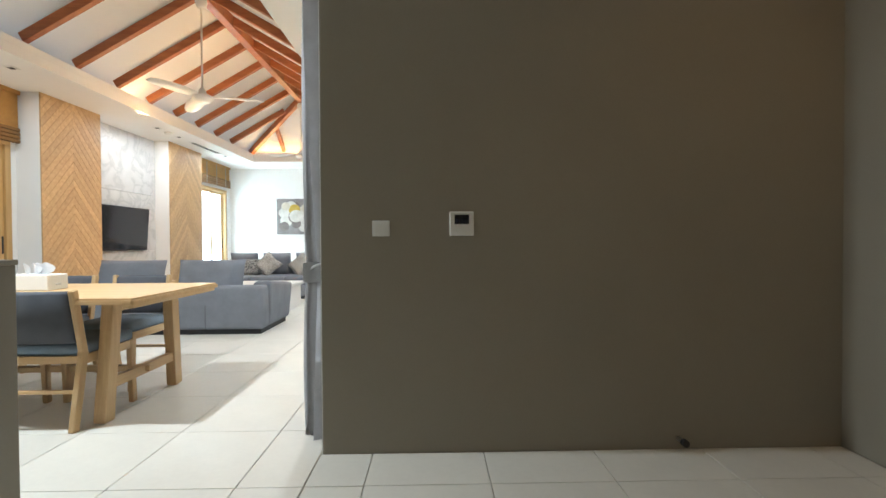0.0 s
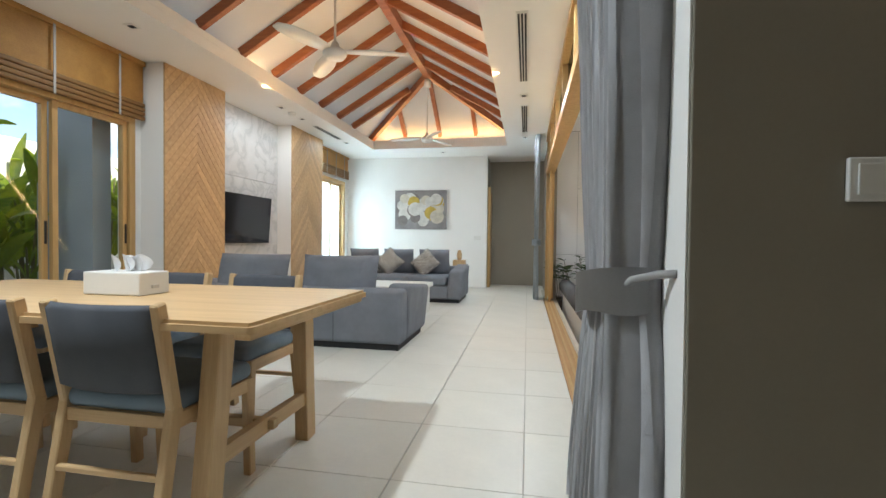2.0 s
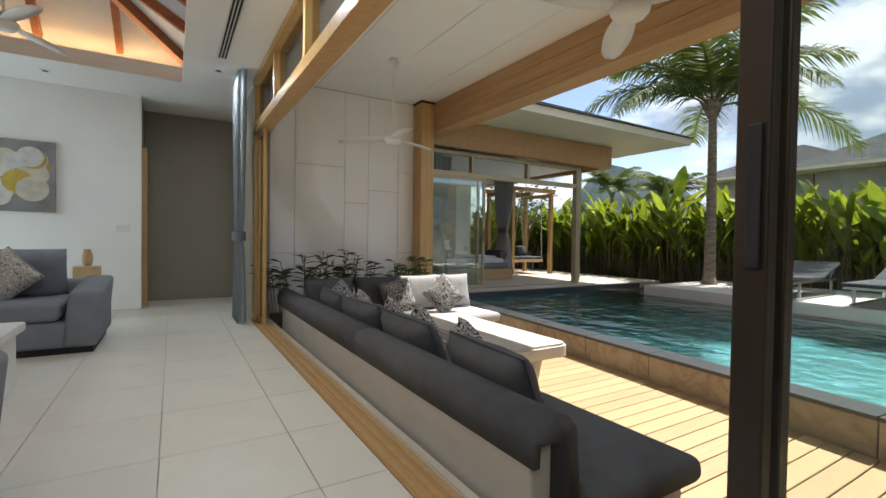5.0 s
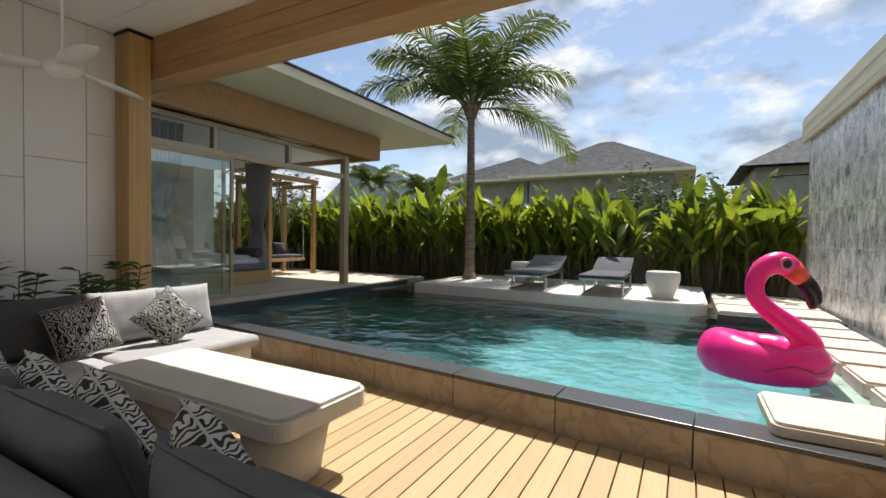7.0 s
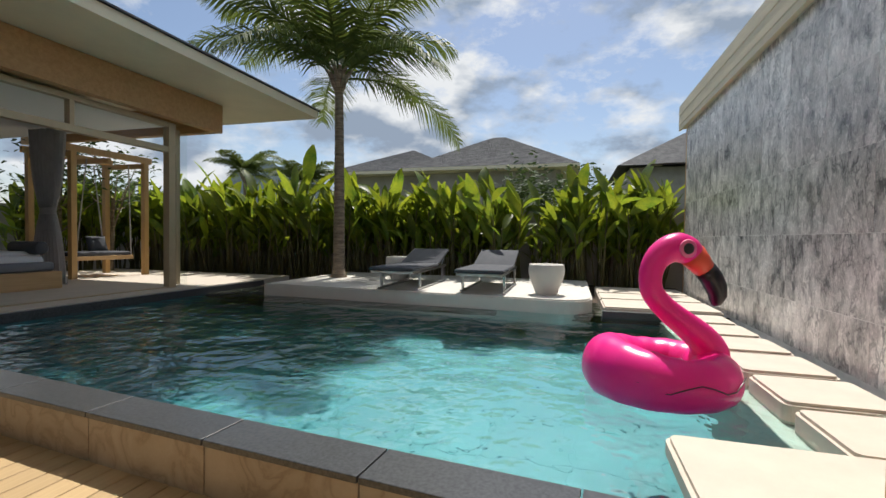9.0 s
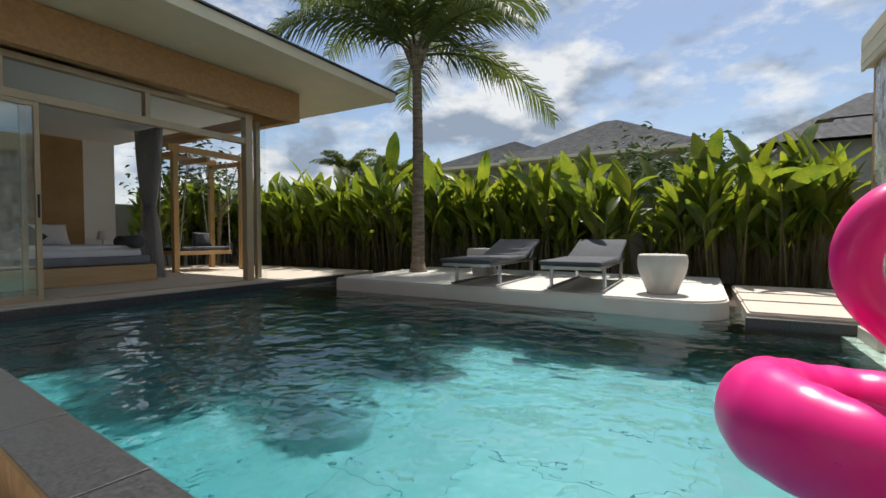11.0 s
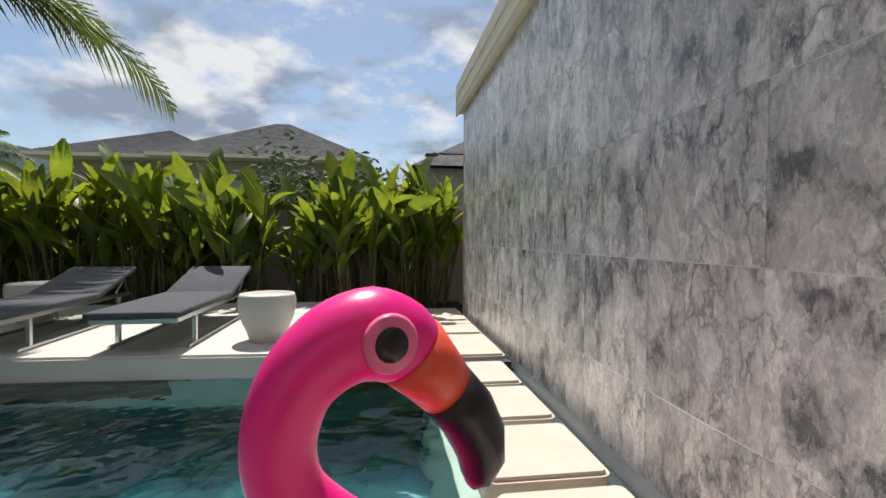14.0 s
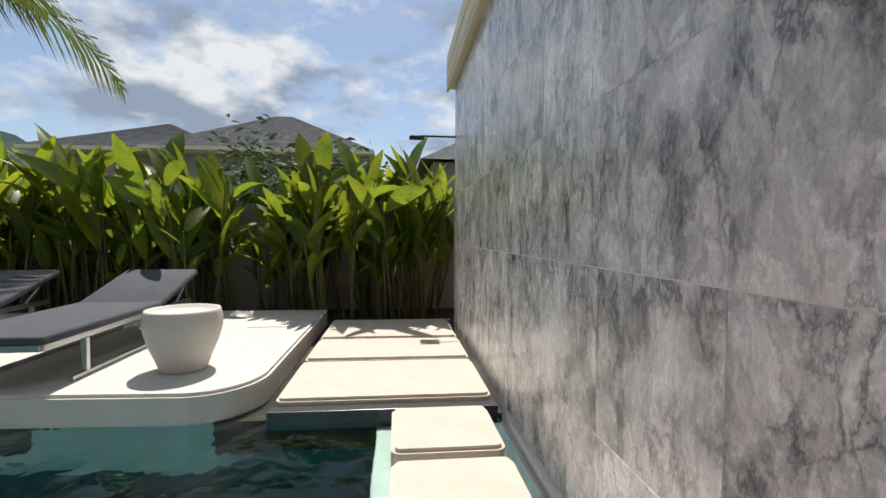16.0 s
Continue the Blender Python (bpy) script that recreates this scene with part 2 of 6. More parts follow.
def breccia(name):
    """Brecciated grey marble: pale warped fragments, dark broken seams, fine chalky streaks; each slab cut differently."""
    m = bpy.data.materials.new(name)
    m.use_nodes = True
    nd, lk = m.node_tree.nodes, m.node_tree.links
    bsdf = nd["Principled BSDF"]
    co, oi, mu, va = nd.new("ShaderNodeTexCoord"), nd.new("ShaderNodeObjectInfo"), nd.new("ShaderNodeMath"), nd.new("ShaderNodeVectorMath")
    mu.operation, mu.inputs[1].default_value, va.operation = "MULTIPLY", 41.0, "ADD"
    lk.new(oi.outputs["Random"], mu.inputs[0])
    lk.new(co.outputs["Object"], va.inputs[0])
    lk.new(mu.outputs[0], va.inputs[1])
    mp = nd.new("ShaderNodeMapping")
    mp.inputs["Scale"].default_value, mp.inputs["Rotation"].default_value = (1.5, 1.0, 0.8), (0.0, 0.5, 0.0)
    lk.new(va.outputs[0], mp.inputs["Vector"])

    def tex(kind, scale, detail, rough, source):
        n = nd.new(kind)
        n.inputs["Scale"].default_value = scale
        if kind == "ShaderNodeTexNoise":
            n.inputs["Detail"].default_value, n.inputs["Roughness"].default_value = detail, rough
        lk.new(source, n.inputs["Vector"])
        return n

    def ramp(source, stops):
        n = nd.new("ShaderNodeValToRGB")
        e = n.color_ramp.elements
        e[0].position, e[0].color = stops[0][0], (*stops[0][1], 1)
        e[1].position, e[1].color = stops[-1][0], (*stops[-1][1], 1)
        for p, c in stops[1:-1]:
            e.new(p).color = (*c, 1)
        lk.new(source, n.inputs[0])
        return n.outputs[0]

    def mix(kind, fac, a, b):
        n = nd.new("ShaderNodeMix")
        n.data_type, n.blend_type = "RGBA", kind
        n.inputs[0].default_value = fac
        lk.new(a, n.inputs[6])
        lk.new(b, n.inputs[7])
        return n.outputs[2]

    warp = tex("ShaderNodeTexNoise", 5.0, 6.0, 0.65, mp.outputs[0])
    sc, wa = nd.new("ShaderNodeVectorMath"), nd.new("ShaderNodeVectorMath")
    sc.operation, sc.inputs["Scale"].default_value, wa.operation = "SCALE", 0.34, "ADD"
    lk.new(warp.outputs["Color"], sc.inputs[0])
    lk.new(mp.outputs[0], wa.inputs[0])
    lk.new(sc.outputs[0], wa.inputs[1])
    cells = tex("ShaderNodeTexVoronoi", 7.5, 0, 0, wa.outputs[0])
    cells.feature = "DISTANCE_TO_EDGE"
    tone = tex("ShaderNodeTexNoise", 4.5, 8.0, 0.62, wa.outputs[0])
    fine = tex("ShaderNodeTexNoise", 34.0, 5.0, 0.7, wa.outputs[0])
    gap = tex("ShaderNodeTexNoise", 3.0, 4.0, 0.6, va.outputs[0])
    ground = ramp(tone.outputs[0], ((0.34, (0.17, 0.175, 0.18)), (0.43, (0.48, 0.475, 0.465)), (0.52, (0.68, 0.665, 0.645)), (0.64, (0.86, 0.845, 0.82))))
    seams = ramp(cells.outputs["Distance"], ((0.0, (0.24, 0.25, 0.26)), (0.05, (0.66, 0.66, 0.67)), (0.15, (1, 1, 1))))
    patch = ramp(gap.outputs[0], ((0.40, (0, 0, 0)), (0.60, (0.85, 0.85, 0.85))))
    veined_ground = nd.new("ShaderNodeMix")
    veined_ground.data_type, veined_ground.blend_type = "RGBA", "MULTIPLY"
    lk.new(patch, veined_ground.inputs[0])
    lk.new(ground, veined_ground.inputs[6])
    lk.new(seams, veined_ground.inputs[7])
    grain = ramp(fine.outputs[0], ((0.34, (0.66, 0.67, 0.68)), (0.52, (1, 1, 1)), (0.70, (1.22, 1.2, 1.18))))
    last = mix("MULTIPLY", 0.7, veined_ground.outputs[2], grain)
    hsv, ma = nd.new("ShaderNodeHueSaturation"), nd.new("ShaderNodeMath")
    ma.operation, ma.inputs[1].default_value, ma.inputs[2].default_value = "MULTIPLY_ADD", 0.34, 0.92
    lk.new(oi.outputs["Random"], ma.inputs[0])
    lk.new(ma.outputs[0], hsv.inputs["Value"])
    lk.new(last, hsv.inputs["Color"])
    lk.new(hsv.outputs[0], bsdf.inputs["Base Color"])
    rr = ramp(fine.outputs[0], ((0.35, (0.17, 0.17, 0.17)), (0.7, (0.34, 0.34, 0.34))))
    lk.new(rr, bsdf.inputs["Roughness"])
    bp = nd.new("ShaderNodeBump")
    bp.inputs["Strength"].default_value, bp.inputs["Distance"].default_value = 0.10, 0.004
    lk.new(fine.outputs[0], bp.inputs["Height"])
    lk.new(bp.outputs[0], bsdf.inputs["Normal"])
    return m


def two_tone(name, a, b, scale):
    """Woven cloth with a meandering two-colour pattern."""
    m = mat(name, a, 0.9, 0.05, 40, 0.2, 300)
    nd, lk = m.node_tree.nodes, m.node_tree.links
    co, w, r = nd.new("ShaderNodeTexCoord"), nd.new("ShaderNodeTexWave"), nd.new("ShaderNodeValToRGB")
    w.inputs["Scale"].default_value, w.inputs["Distortion"].default_value, w.inputs["Detail"].default_value, w.inputs["Detail Scale"].default_value = scale, 9.0, 0.0, 2.2
    r.color_ramp.interpolation = "CONSTANT"
    r.color_ramp.elements[0].color, r.color_ramp.elements[1].color, r.color_ramp.elements[1].position = (*a, 1), (*b, 1), 0.45
    lk.new(co.outputs["Object"], w.inputs["Vector"])
    lk.new(w.outputs[0], r.inputs[0])
    lk.new(r.outputs[0], nd["Principled BSDF"].inputs["Base Color"])
    return m


M_WHITE = mat("white_paint", (0.86, 0.85, 0.83), 0.6, 0.02, 2.0, 0.05, 90)
M_CEIL = mat("ceiling_paint", (0.88, 0.87, 0.85), 0.7, 0.015, 2.0, 0.03, 90)
# pale wall paint darkened: the dimness of the rooms is in the colour
M_WALL_DIM = mat("dimmed_wall_paint", (0.31, 0.278, 0.225), 0.65, 0.04, 1.5, 0.06, 120)
M_TILE = mat("cream_floor_tile", (0.74, 0.71, 0.64), 0.36, 0.04, 3.0, 0.015, 40, obj_random=0.02)
M_GROUT = mat("grout", (0.60, 0.57, 0.51), 0.9, 0.1, 10, 0.1, 200)
M_RAFTER = wood("red_brown_rafter", (0.44, 0.155, 0.055), (0.30, 0.09, 0.03), 0, 0.4)
M_OAK = wood("light_oak", (0.62, 0.42, 0.22), (0.50, 0.32, 0.155), 0, 0.42)
M_OAKZ = wood("light_oak_upright", (0.62, 0.43, 0.23), (0.50, 0.32, 0.16), 2, 0.42)
M_OAKY = wood("light_oak_long", (0.62, 0.43, 0.23), (0.50, 0.32, 0.16), 1, 0.42)
M_FRAME = wood("honey_window_frame", (0.56, 0.36, 0.15), (0.45, 0.27, 0.10), 2, 0.4)
M_CEDAR = wood("cedar_cladding", (0.52, 0.31, 0.14), (0.40, 0.22, 0.09), 1, 0.5)
M_CHEV = wood("chevron_oak", (0.60, 0.41, 0.22), (0.46, 0.29, 0.14), 0, 0.5, obj_random=0.12)
M_BAMBOO = mat("bamboo_blind", (0.52, 0.31, 0.09), 0.6, 0.15, 4, 0.1, 80, second=(0.40, 0.22, 0.06), trans=0.3)
# same bamboo, darkened for the shade of its stacked folds
M_BAMBOO_SHADE = mat("bamboo_blind_fold_shade", (0.22, 0.11, 0.03), 0.6, 0.15, 4, 0.1, 80)
M_GREY = mat("grey_upholstery", (0.22, 0.235, 0.27), 0.92, 0.10, 5, 0.35, 420)
M_GREY_D = mat("charcoal_upholstery", (0.085, 0.09, 0.105), 0.92, 0.12, 6, 0.35, 420)
M_SEAT = mat("blue_grey_seat_cloth", (0.22, 0.29, 0.36), 0.9, 0.12, 6, 0.35, 420)
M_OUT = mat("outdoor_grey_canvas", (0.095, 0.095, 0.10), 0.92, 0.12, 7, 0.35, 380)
# also the sunlit tone of the outdoor canvas
M_OUT_L = mat("pale_and_sunlit_canvas", (0.42, 0.41, 0.41), 0.92, 0.08, 7, 0.3, 380)
M_CURTAIN = mat("grey_curtain_cloth", (0.60, 0.59, 0.60), 0.9, 0.08, 8, 0.3, 400)
M_CURTAIN_B = mat("pale_blue_curtain_cloth", (0.40, 0.43, 0.45), 0.9, 0.08, 8, 0.3, 400, trans=0.25)
M_BLACK = mat("black_plinth", (0.015, 0.015, 0.017), 0.6, 0.1, 6, 0.05, 60)
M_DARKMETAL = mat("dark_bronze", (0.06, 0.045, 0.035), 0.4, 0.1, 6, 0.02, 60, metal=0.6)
M_BRONZE = mat("champagne_aluminium", (0.50, 0.40, 0.26), 0.38, 0.05, 6, 0.02, 80, metal=0.25)
M_CHROME = mat("brushed_steel", (0.62, 0.62, 0.62), 0.3, 0.05, 6, 0.02, 120, metal=1.0)
M_PLASTIC = mat("white_plastic", (0.78, 0.77, 0.74), 0.35, 0.02, 5, 0.01, 60)
M_SCREEN = mat("dark_screen", (0.012, 0.013, 0.02), 0.08, 0.1, 3, 0.0, 60)
M_TVWALL = veined("pale_marble", (0.60, 0.60, 0.60), (0.42, 0.43, 0.44), (0.70, 0.70, 0.70), 1.3, 0.35, 0.02)
M_MARBLE = breccia("grey_veined_marble")
M_JOINT = mat("pale_joint_mortar", (0.82, 0.82, 0.80), 0.9, 0.1, 8, 0.1, 120)
M_TRAV = veined("tan_stone_cladding", (0.33, 0.26, 0.19), (0.22, 0.16, 0.11), (0.40, 0.33, 0.25), 2.2, 0.5, 0.14, 0.1)
M_GRANITE = mat("black_granite", (0.075, 0.078, 0.082), 0.3, 0.25, 60, 0.06, 220, second=(0.022, 0.024, 0.027))
M_DECK = wood("teak_deck", (0.49, 0.345, 0.18), (0.40, 0.275, 0.14), 0, 0.6, obj_random=0.10)
M_RENDER = mat("white_render", (0.63, 0.60, 0.55), 0.75, 0.05, 3, 0.12, 160)
M_SAND = mat("sand_terrazzo", (0.60, 0.53, 0.45), 0.7, 0.06, 5, 0.12, 220)
M_POOL = veined("green_pool_stone", (0.044, 0.20, 0.225), (0.046, 0.21, 0.235), (0.09, 0.29, 0.30), 2.4, 0.5, 0.10, 0.05, 0.9, 0.3)
M_SHINGLE = mat("grey_roof_shingle", (0.16, 0.16, 0.165), 0.85, 0.25, 3, 0.4, 40)
M_SOFFIT = mat("cream_soffit", (0.80, 0.72, 0.54), 0.7, 0.05, 2, 0.05, 90)
M_OUTWALL = mat("garden_wall_render", (0.40, 0.38, 0.34), 0.85, 0.15, 1.5, 0.2, 60)
M_TRUNK = mat("palm_bark", (0.34, 0.27, 0.19), 0.9, 0.3, 7, 0.8, 45, second=(0.10, 0.075, 0.05), stretch=(0.5, 0.5, 3.0))
M_LEAF = mat("heliconia_leaf", (0.18, 0.225, 0.014), 0.45, 0.25, 2.5, 0.1, 30, second=(0.045, 0.11, 0.012), obj_random=0.35, trans=0.5)
M_PALM = mat("palm_frond", (0.085, 0.125, 0.02), 0.6, 0.25, 3, 0.05, 40, second=(0.05, 0.08, 0.02), obj_random=0.2, trans=0.3)
M_STEM = mat("leaf_stalk", (0.13, 0.12, 0.04), 0.6, 0.25, 6, 0.1, 60)
M_DARKLEAF = mat("dark_shrub_leaf", (0.05, 0.095, 0.025), 0.7, 0.25, 6, 0.1, 60, obj_random=0.2, trans=0.2)
M_SOIL = mat("soil_and_litter", (0.085, 0.055, 0.035), 0.95, 0.3, 5, 0.6, 40)
M_GRASS = mat("ground_cover", (0.10, 0.12, 0.05), 0.95, 0.3, 0.8, 0.5, 8)
M_PINK = mat("hot_pink_vinyl", (0.92, 0.015, 0.27), 0.3, 0.03, 3, 0.02, 20)
M_PINK_L = mat("pale_pink_vinyl", (0.80, 0.16, 0.33), 0.3, 0.03, 3, 0.02, 20)
M_ORANGE = mat("orange_red_vinyl", (0.80, 0.10, 0.05), 0.3, 0.03, 3, 0.02, 20)
M_BLACKV = mat("black_vinyl", (0.012, 0.01, 0.014), 0.32, 0.05, 3, 0.02, 20)
# the blue of the distance haze is mixed into the woodland colour
M_HILL = mat("hazed_wooded_hill", (0.075, 0.12, 0.13), 0.95, 0.3, 0.05, 0.0, 0.4)
M_LINEN = mat("white_bed_linen", (0.78, 0.78, 0.80), 0.85, 0.04, 4, 0.15, 60)
M_BEDPANEL = mat("ochre_headboard_panel", (0.46, 0.28, 0.12), 0.7, 0.15, 2, 0.2, 40)
M_GLASS = glass("clear_glass", gloss=0.3)
M_GLASS_R = glass("reflective_glass", (0.90, 0.94, 0.92), 0.95, 0.11)
M_FROST = mat("frosted_glass", (0.62, 0.72, 0.78), 0.5, 0.04, 1.0, 0.02, 30, trans=0.6)
M_WATER = water_surface()
M_PATTERN = two_tone("black_white_pattern", (0.018, 0.018, 0.02), (0.42, 0.41, 0.39), 13.0)
M_PATTERN_B = two_tone("brown_white_pattern", (0.16, 0.145, 0.13), (0.62, 0.58, 0.52), 22.0)
M_WARM = glow("warm_led", (1.0, 0.80, 0.55), 3.0)


# ---- mesh helpers ----
def mesh_of(bm, name, material, smooth=False):
    me = bpy.data.meshes.new(name)
    bmesh.ops.recalc_face_normals(bm, faces=bm.faces)
    bm.to_mesh(me)
    bm.free()
    me.materials.append(material)
    if smooth:
        for p in me.polygons:
            p.use_smooth = True
    return me


def thing(name, at, label, category, group="", rz=0.0):
    ob = new(name)
    ob.empty_display_size = 0.1
    ob.matrix_world = pose(*at, 0, 0, rz)
    return tagged(ob, label, category, group)


def part(name, bm, material, parent, label="", smooth=False):
    ob = new(name, mesh_of(bm, name, material, smooth))
    ob.parent = parent
    return tagged(ob, label) if label else ob


def single(name, bm, material, label, category, at=(0, 0, 0), group="", smooth=False, rz=0.0):
    ob = new(name, mesh_of(bm, name, material, smooth))
    ob.matrix_world = pose(*at, 0, 0, rz)
    return tagged(ob, label, category, group)


def setting(name, bm, material, label="", smooth=False):
    ob = new(name, mesh_of(bm, name, material, smooth))
    return tagged(ob, label, "", "", "structure")


def box(a, b, bevel=0.0, bm=None, seg=2, m=None):
    bm = bm or bmesh.new()
    r = bmesh.ops.create_cube(bm, size=1.0)
    vs = r["verts"]
    c, s = [(p + q) / 2 for p, q in zip(a, b)], [abs(q - p) for p, q in zip(a, b)]
    for v in vs:
        v.co = Vector((v.co.x * s[0] + c[0], v.co.y * s[1] + c[1], v.co.z * s[2] + c[2]))
    if m:
        for v in vs:
            v.co = m @ v.co
    if bevel:
        es = list({e for v in vs for e in v.link_edges})
        bmesh.ops.bevel(bm, geom=es, offset=min(bevel, min(s) * 0.49), segments=seg, affect="EDGES", profile=0.5)
    return bm


def bar(p, q, w, h, bevel=0.004, bm=None, up=(0, 0, 1), taper=1.0):
    """A squared bar from p to q; w across, h along up."""
    bm = bm or bmesh.new()
    p, q = Vector(p), Vector(q)
    z = (q - p).normalized()
    x = Vector(up).cross(z)
    x = x.normalized() if x.length > 1e-5 else Vector((1, 0, 0))
    y = z.cross(x)
    vs = []
    for o, k in ((p, 1.0), (q, taper)):
        for sx, sy in ((-1, -1), (1, -1), (1, 1), (-1, 1)):
            vs.append(bm.verts.new(o + x * sx * w / 2 * k + y * sy * h / 2 * k))
    fs = [(0, 1, 2, 3), (7, 6, 5, 4)] + [(i, i + 4, (i + 1) % 4 + 4, (i + 1) % 4) for i in range(4)]
    for f in fs:
        bm.faces.new([vs[i] for i in f])
    if bevel:
        es = list({e for v in vs for e in v.link_edges})
        bmesh.ops.bevel(bm, geom=es, offset=bevel, segments=1, affect="EDGES")
    return bm


def tube(points, radii, seg=10, bm=None, cap=True, ref=(0.13, 0.21, 0.97)):
    bm = bm or bmesh.new()
    pts = [Vector(p) for p in points]
    rings, ref = [], Vector(ref)
    for i, p in enumerate(pts):
        d = (pts[min(i + 1, len(pts) - 1)] - pts[max(i - 1, 0)]).normalized()
        x = ref.cross(d)
        x = x.normalized() if x.length > 1e-4 else Vector((1, 0, 0))
        y = d.cross(x)
        r = radii[i] if isinstance(radii, (list, tuple)) else radii
        rings.append([bm.verts.new(p + (x * math.cos(a) + y * math.sin(a)) * r) for a in [2 * math.pi * k / seg for k in range(seg)]])
    for a, b in zip(rings, rings[1:]):
        for k in range(seg):
            bm.faces.new((a[k], a[(k + 1) % seg], b[(k + 1) % seg], b[k]))
    if cap:
        bm.faces.new(rings[0])
        bm.faces.new(rings[-1][::-1])
    return bm


def lathe(profile, seg=32, bm=None):
    """Profile of (radius, z) turned about the z axis."""
    bm = bm or bmesh.new()
    rings = [[bm.verts.new((r * math.cos(2 * math.pi * k / seg), r * math.sin(2 * math.pi * k / seg), z)) for k in range(seg)] for r, z in profile]
    for a, b in zip(rings, rings[1:]):
        for k in range(seg):
            bm.faces.new((a[k], a[(k + 1) % seg], b[(k + 1) % seg], b[k]))
    bm.faces.new(rings[0][::-1])
    bm.faces.new(rings[-1])
    return bm


def cushion(sx, sy, sz, bm=None, m=None, n=10, pinch=0.35, seed=0):
    """A soft cushion: thick in the middle, thin at the seam, with slightly drawn-in sides and creases."""
    bm = bm or bmesh.new()
    r = random.Random(seed)
    ox, oy = r.uniform(0, 50), r.uniform(0, 50)
    grid = {}
    for side in (1, -1):
        for i in range(n + 1):
            for j in range(n + 1):
                u, v = 2 * i / n - 1, 2 * j / n - 1
                edge = i in (0, n) or j in (0, n)
                if side == -1 and edge:
                    grid[(side, i, j)] = grid[(1, i, j)]
                    continue
                e = (1 - abs(u) ** 4) * (1 - abs(v) ** 4)
                x = u * sx / 2 * (1 - 0.10 * pinch * (1 - v * v) * abs(u))
                y = v * sy / 2 * (1 - 0.10 * pinch * (1 - u * u) * abs(v))
                z = side * sz / 2 * (0.0 if edge else e ** 0.38)
                z += 0.02 * sz * noise.noise((u * 3 + ox, v * 3 + oy, side)) * (0 if edge else 3)
                p = Vector((x, y, z))
                grid[(side, i, j)] = bm.verts.new(m @ p if m else p)
        for i in range(n):
            for j in range(n):
                q = [grid[(side, i, j)], grid[(side, i + 1, j)], grid[(side, i + 1, j + 1)], grid[(side, i, j + 1)]]
                bm.faces.new(q if side == 1 else q[::-1])
    return bm


def pad(a, b, r, bm=None, seg=4):
    """An upholstered block with broad rounded edges."""
    return box(a, b, r, bm, seg)


def rounded_slab(x0, y0, x1, y1, z0, z1, r, seg=6, bevel=0.012, corners=(1, 1, 1, 1)):
    bm = bmesh.new()
    pts = []
    for (cx, cy, a0), on in zip(((x1, y1, 0), (x0, y1, 90), (x0, y0, 180), (x1, y0, 270)), corners):
        rr = r if on else 0.002
        sx, sy = (1 if cx == x1 else -1), (1 if cy == y1 else -1)
        for k in range(seg + 1):
            a = radians(a0 + 90 * k / seg)
            pts.append((cx - sx * rr + rr * math.cos(a), cy - sy * rr + rr * math.sin(a)))
    top = bm.faces.new([bm.verts.new((x, y, z1)) for x, y in pts])
    bot = bmesh.ops.extrude_face_region(bm, geom=[top])
    for v in [g for g in bot["geom"] if isinstance(g, bmesh.types.BMVert)]:
        v.co.z = z0
    if bevel:
        es = [e for e in bm.edges if all(abs(v.co.z - z1) < 1e-5 for v in e.verts)]
        bmesh.ops.bevel(bm, geom=es, offset=bevel, segments=2, affect="EDGES")
    return bm


def leaf_shape(bm, base, direction, length, width, droop, rng, n=5, fold=0.25):
    """A long paddle leaf with a folded midrib, bending over towards its tip."""
    d = Vector(direction).normalized()
    side = d.cross(Vector((0, 0, 1)))
    side = side.normalized() if side.length > 1e-3 else Vector((1, 0, 0))
    side = (Matrix.Rotation(rng.uniform(-1.2, 1.2), 3, d) @ side)
    prev, p = None, Vector(base)
    for i in range(n + 1):
        f = i / n
        w = width * (math.sin(math.pi * min(1.0, f * 0.93 + 0.05)) ** 0.75) / 2
        up = side.cross(d).normalized()
        row = [bm.verts.new(p - side * w + up * w * fold), bm.verts.new(p), bm.verts.new(p + side * w + up * w * fold)]
        if prev:
            bm.faces.new((prev[0], prev[1], row[1], row[0]))
            bm.faces.new((prev[1], prev[2], row[2], row[1]))
        prev = row
        p = p + d * (length / n)
        d = (d + Vector((0, 0, -droop / n))).normalized()
    return bm


# ---- structure: floors ----
WALL_L, GLASS_X, BACK_Y, SOFFIT = -4.40, 0.0, 10.94, 2.85
setting("floor", box((-4.6, -2.2, -0.30), (0.12, 13.2, -0.012)), M_GROUT, "cream tiled floor of the living room")
setting("floor_entrance", box((0.12, -2.2, -0.30), (2.72, 2.17, -0.012)), M_GROUT, "cream tiled floor of the entrance room")
setting("wall_left_low", box((-4.6, -2.2, 0), (-4.4, 2.9, 3.0)), M_WHITE)
setting("wall_left_1", box((-4.6, 5.26, 0), (-4.4, 9.40, 3.0)), M_WHITE, "white painted living room wall")
setting("wall_left_2", box((-4.6, 10.72, 0), (-4.4, 13.2, 3.0)), M_WHITE)
setting("wall_left_head_1", box((-4.6, 2.9, 2.27), (-4.4, 5.26, 3.0)), M_WHITE)
setting("wall_left_head_2", box((-4.6, 9.40, 2.30), (-4.4, 10.72, 3.0)), M_WHITE)
setting("wall_back", box((-4.4, BACK_Y, 0), (-1.22, BACK_Y + 0.15, 3.0), 0.003), M_WHITE, "white painted end wall of the living room")
setting("wall_corridor_side", box((-1.40, BACK_Y + 0.15, 0), (-1.22, 13.0, 3.0)), M_WALL_DIM)
setting("wall_corridor_end", box((-1.22, 11.75, 0), (0.12, 11.9, 3.0)), M_WALL_DIM, "wall closing the corridor, in the dimmed paint")
setting("wall_corridor_right", box((0.0, 9.42, 0), (0.15, 11.75, 3.0)), M_WALL_DIM)
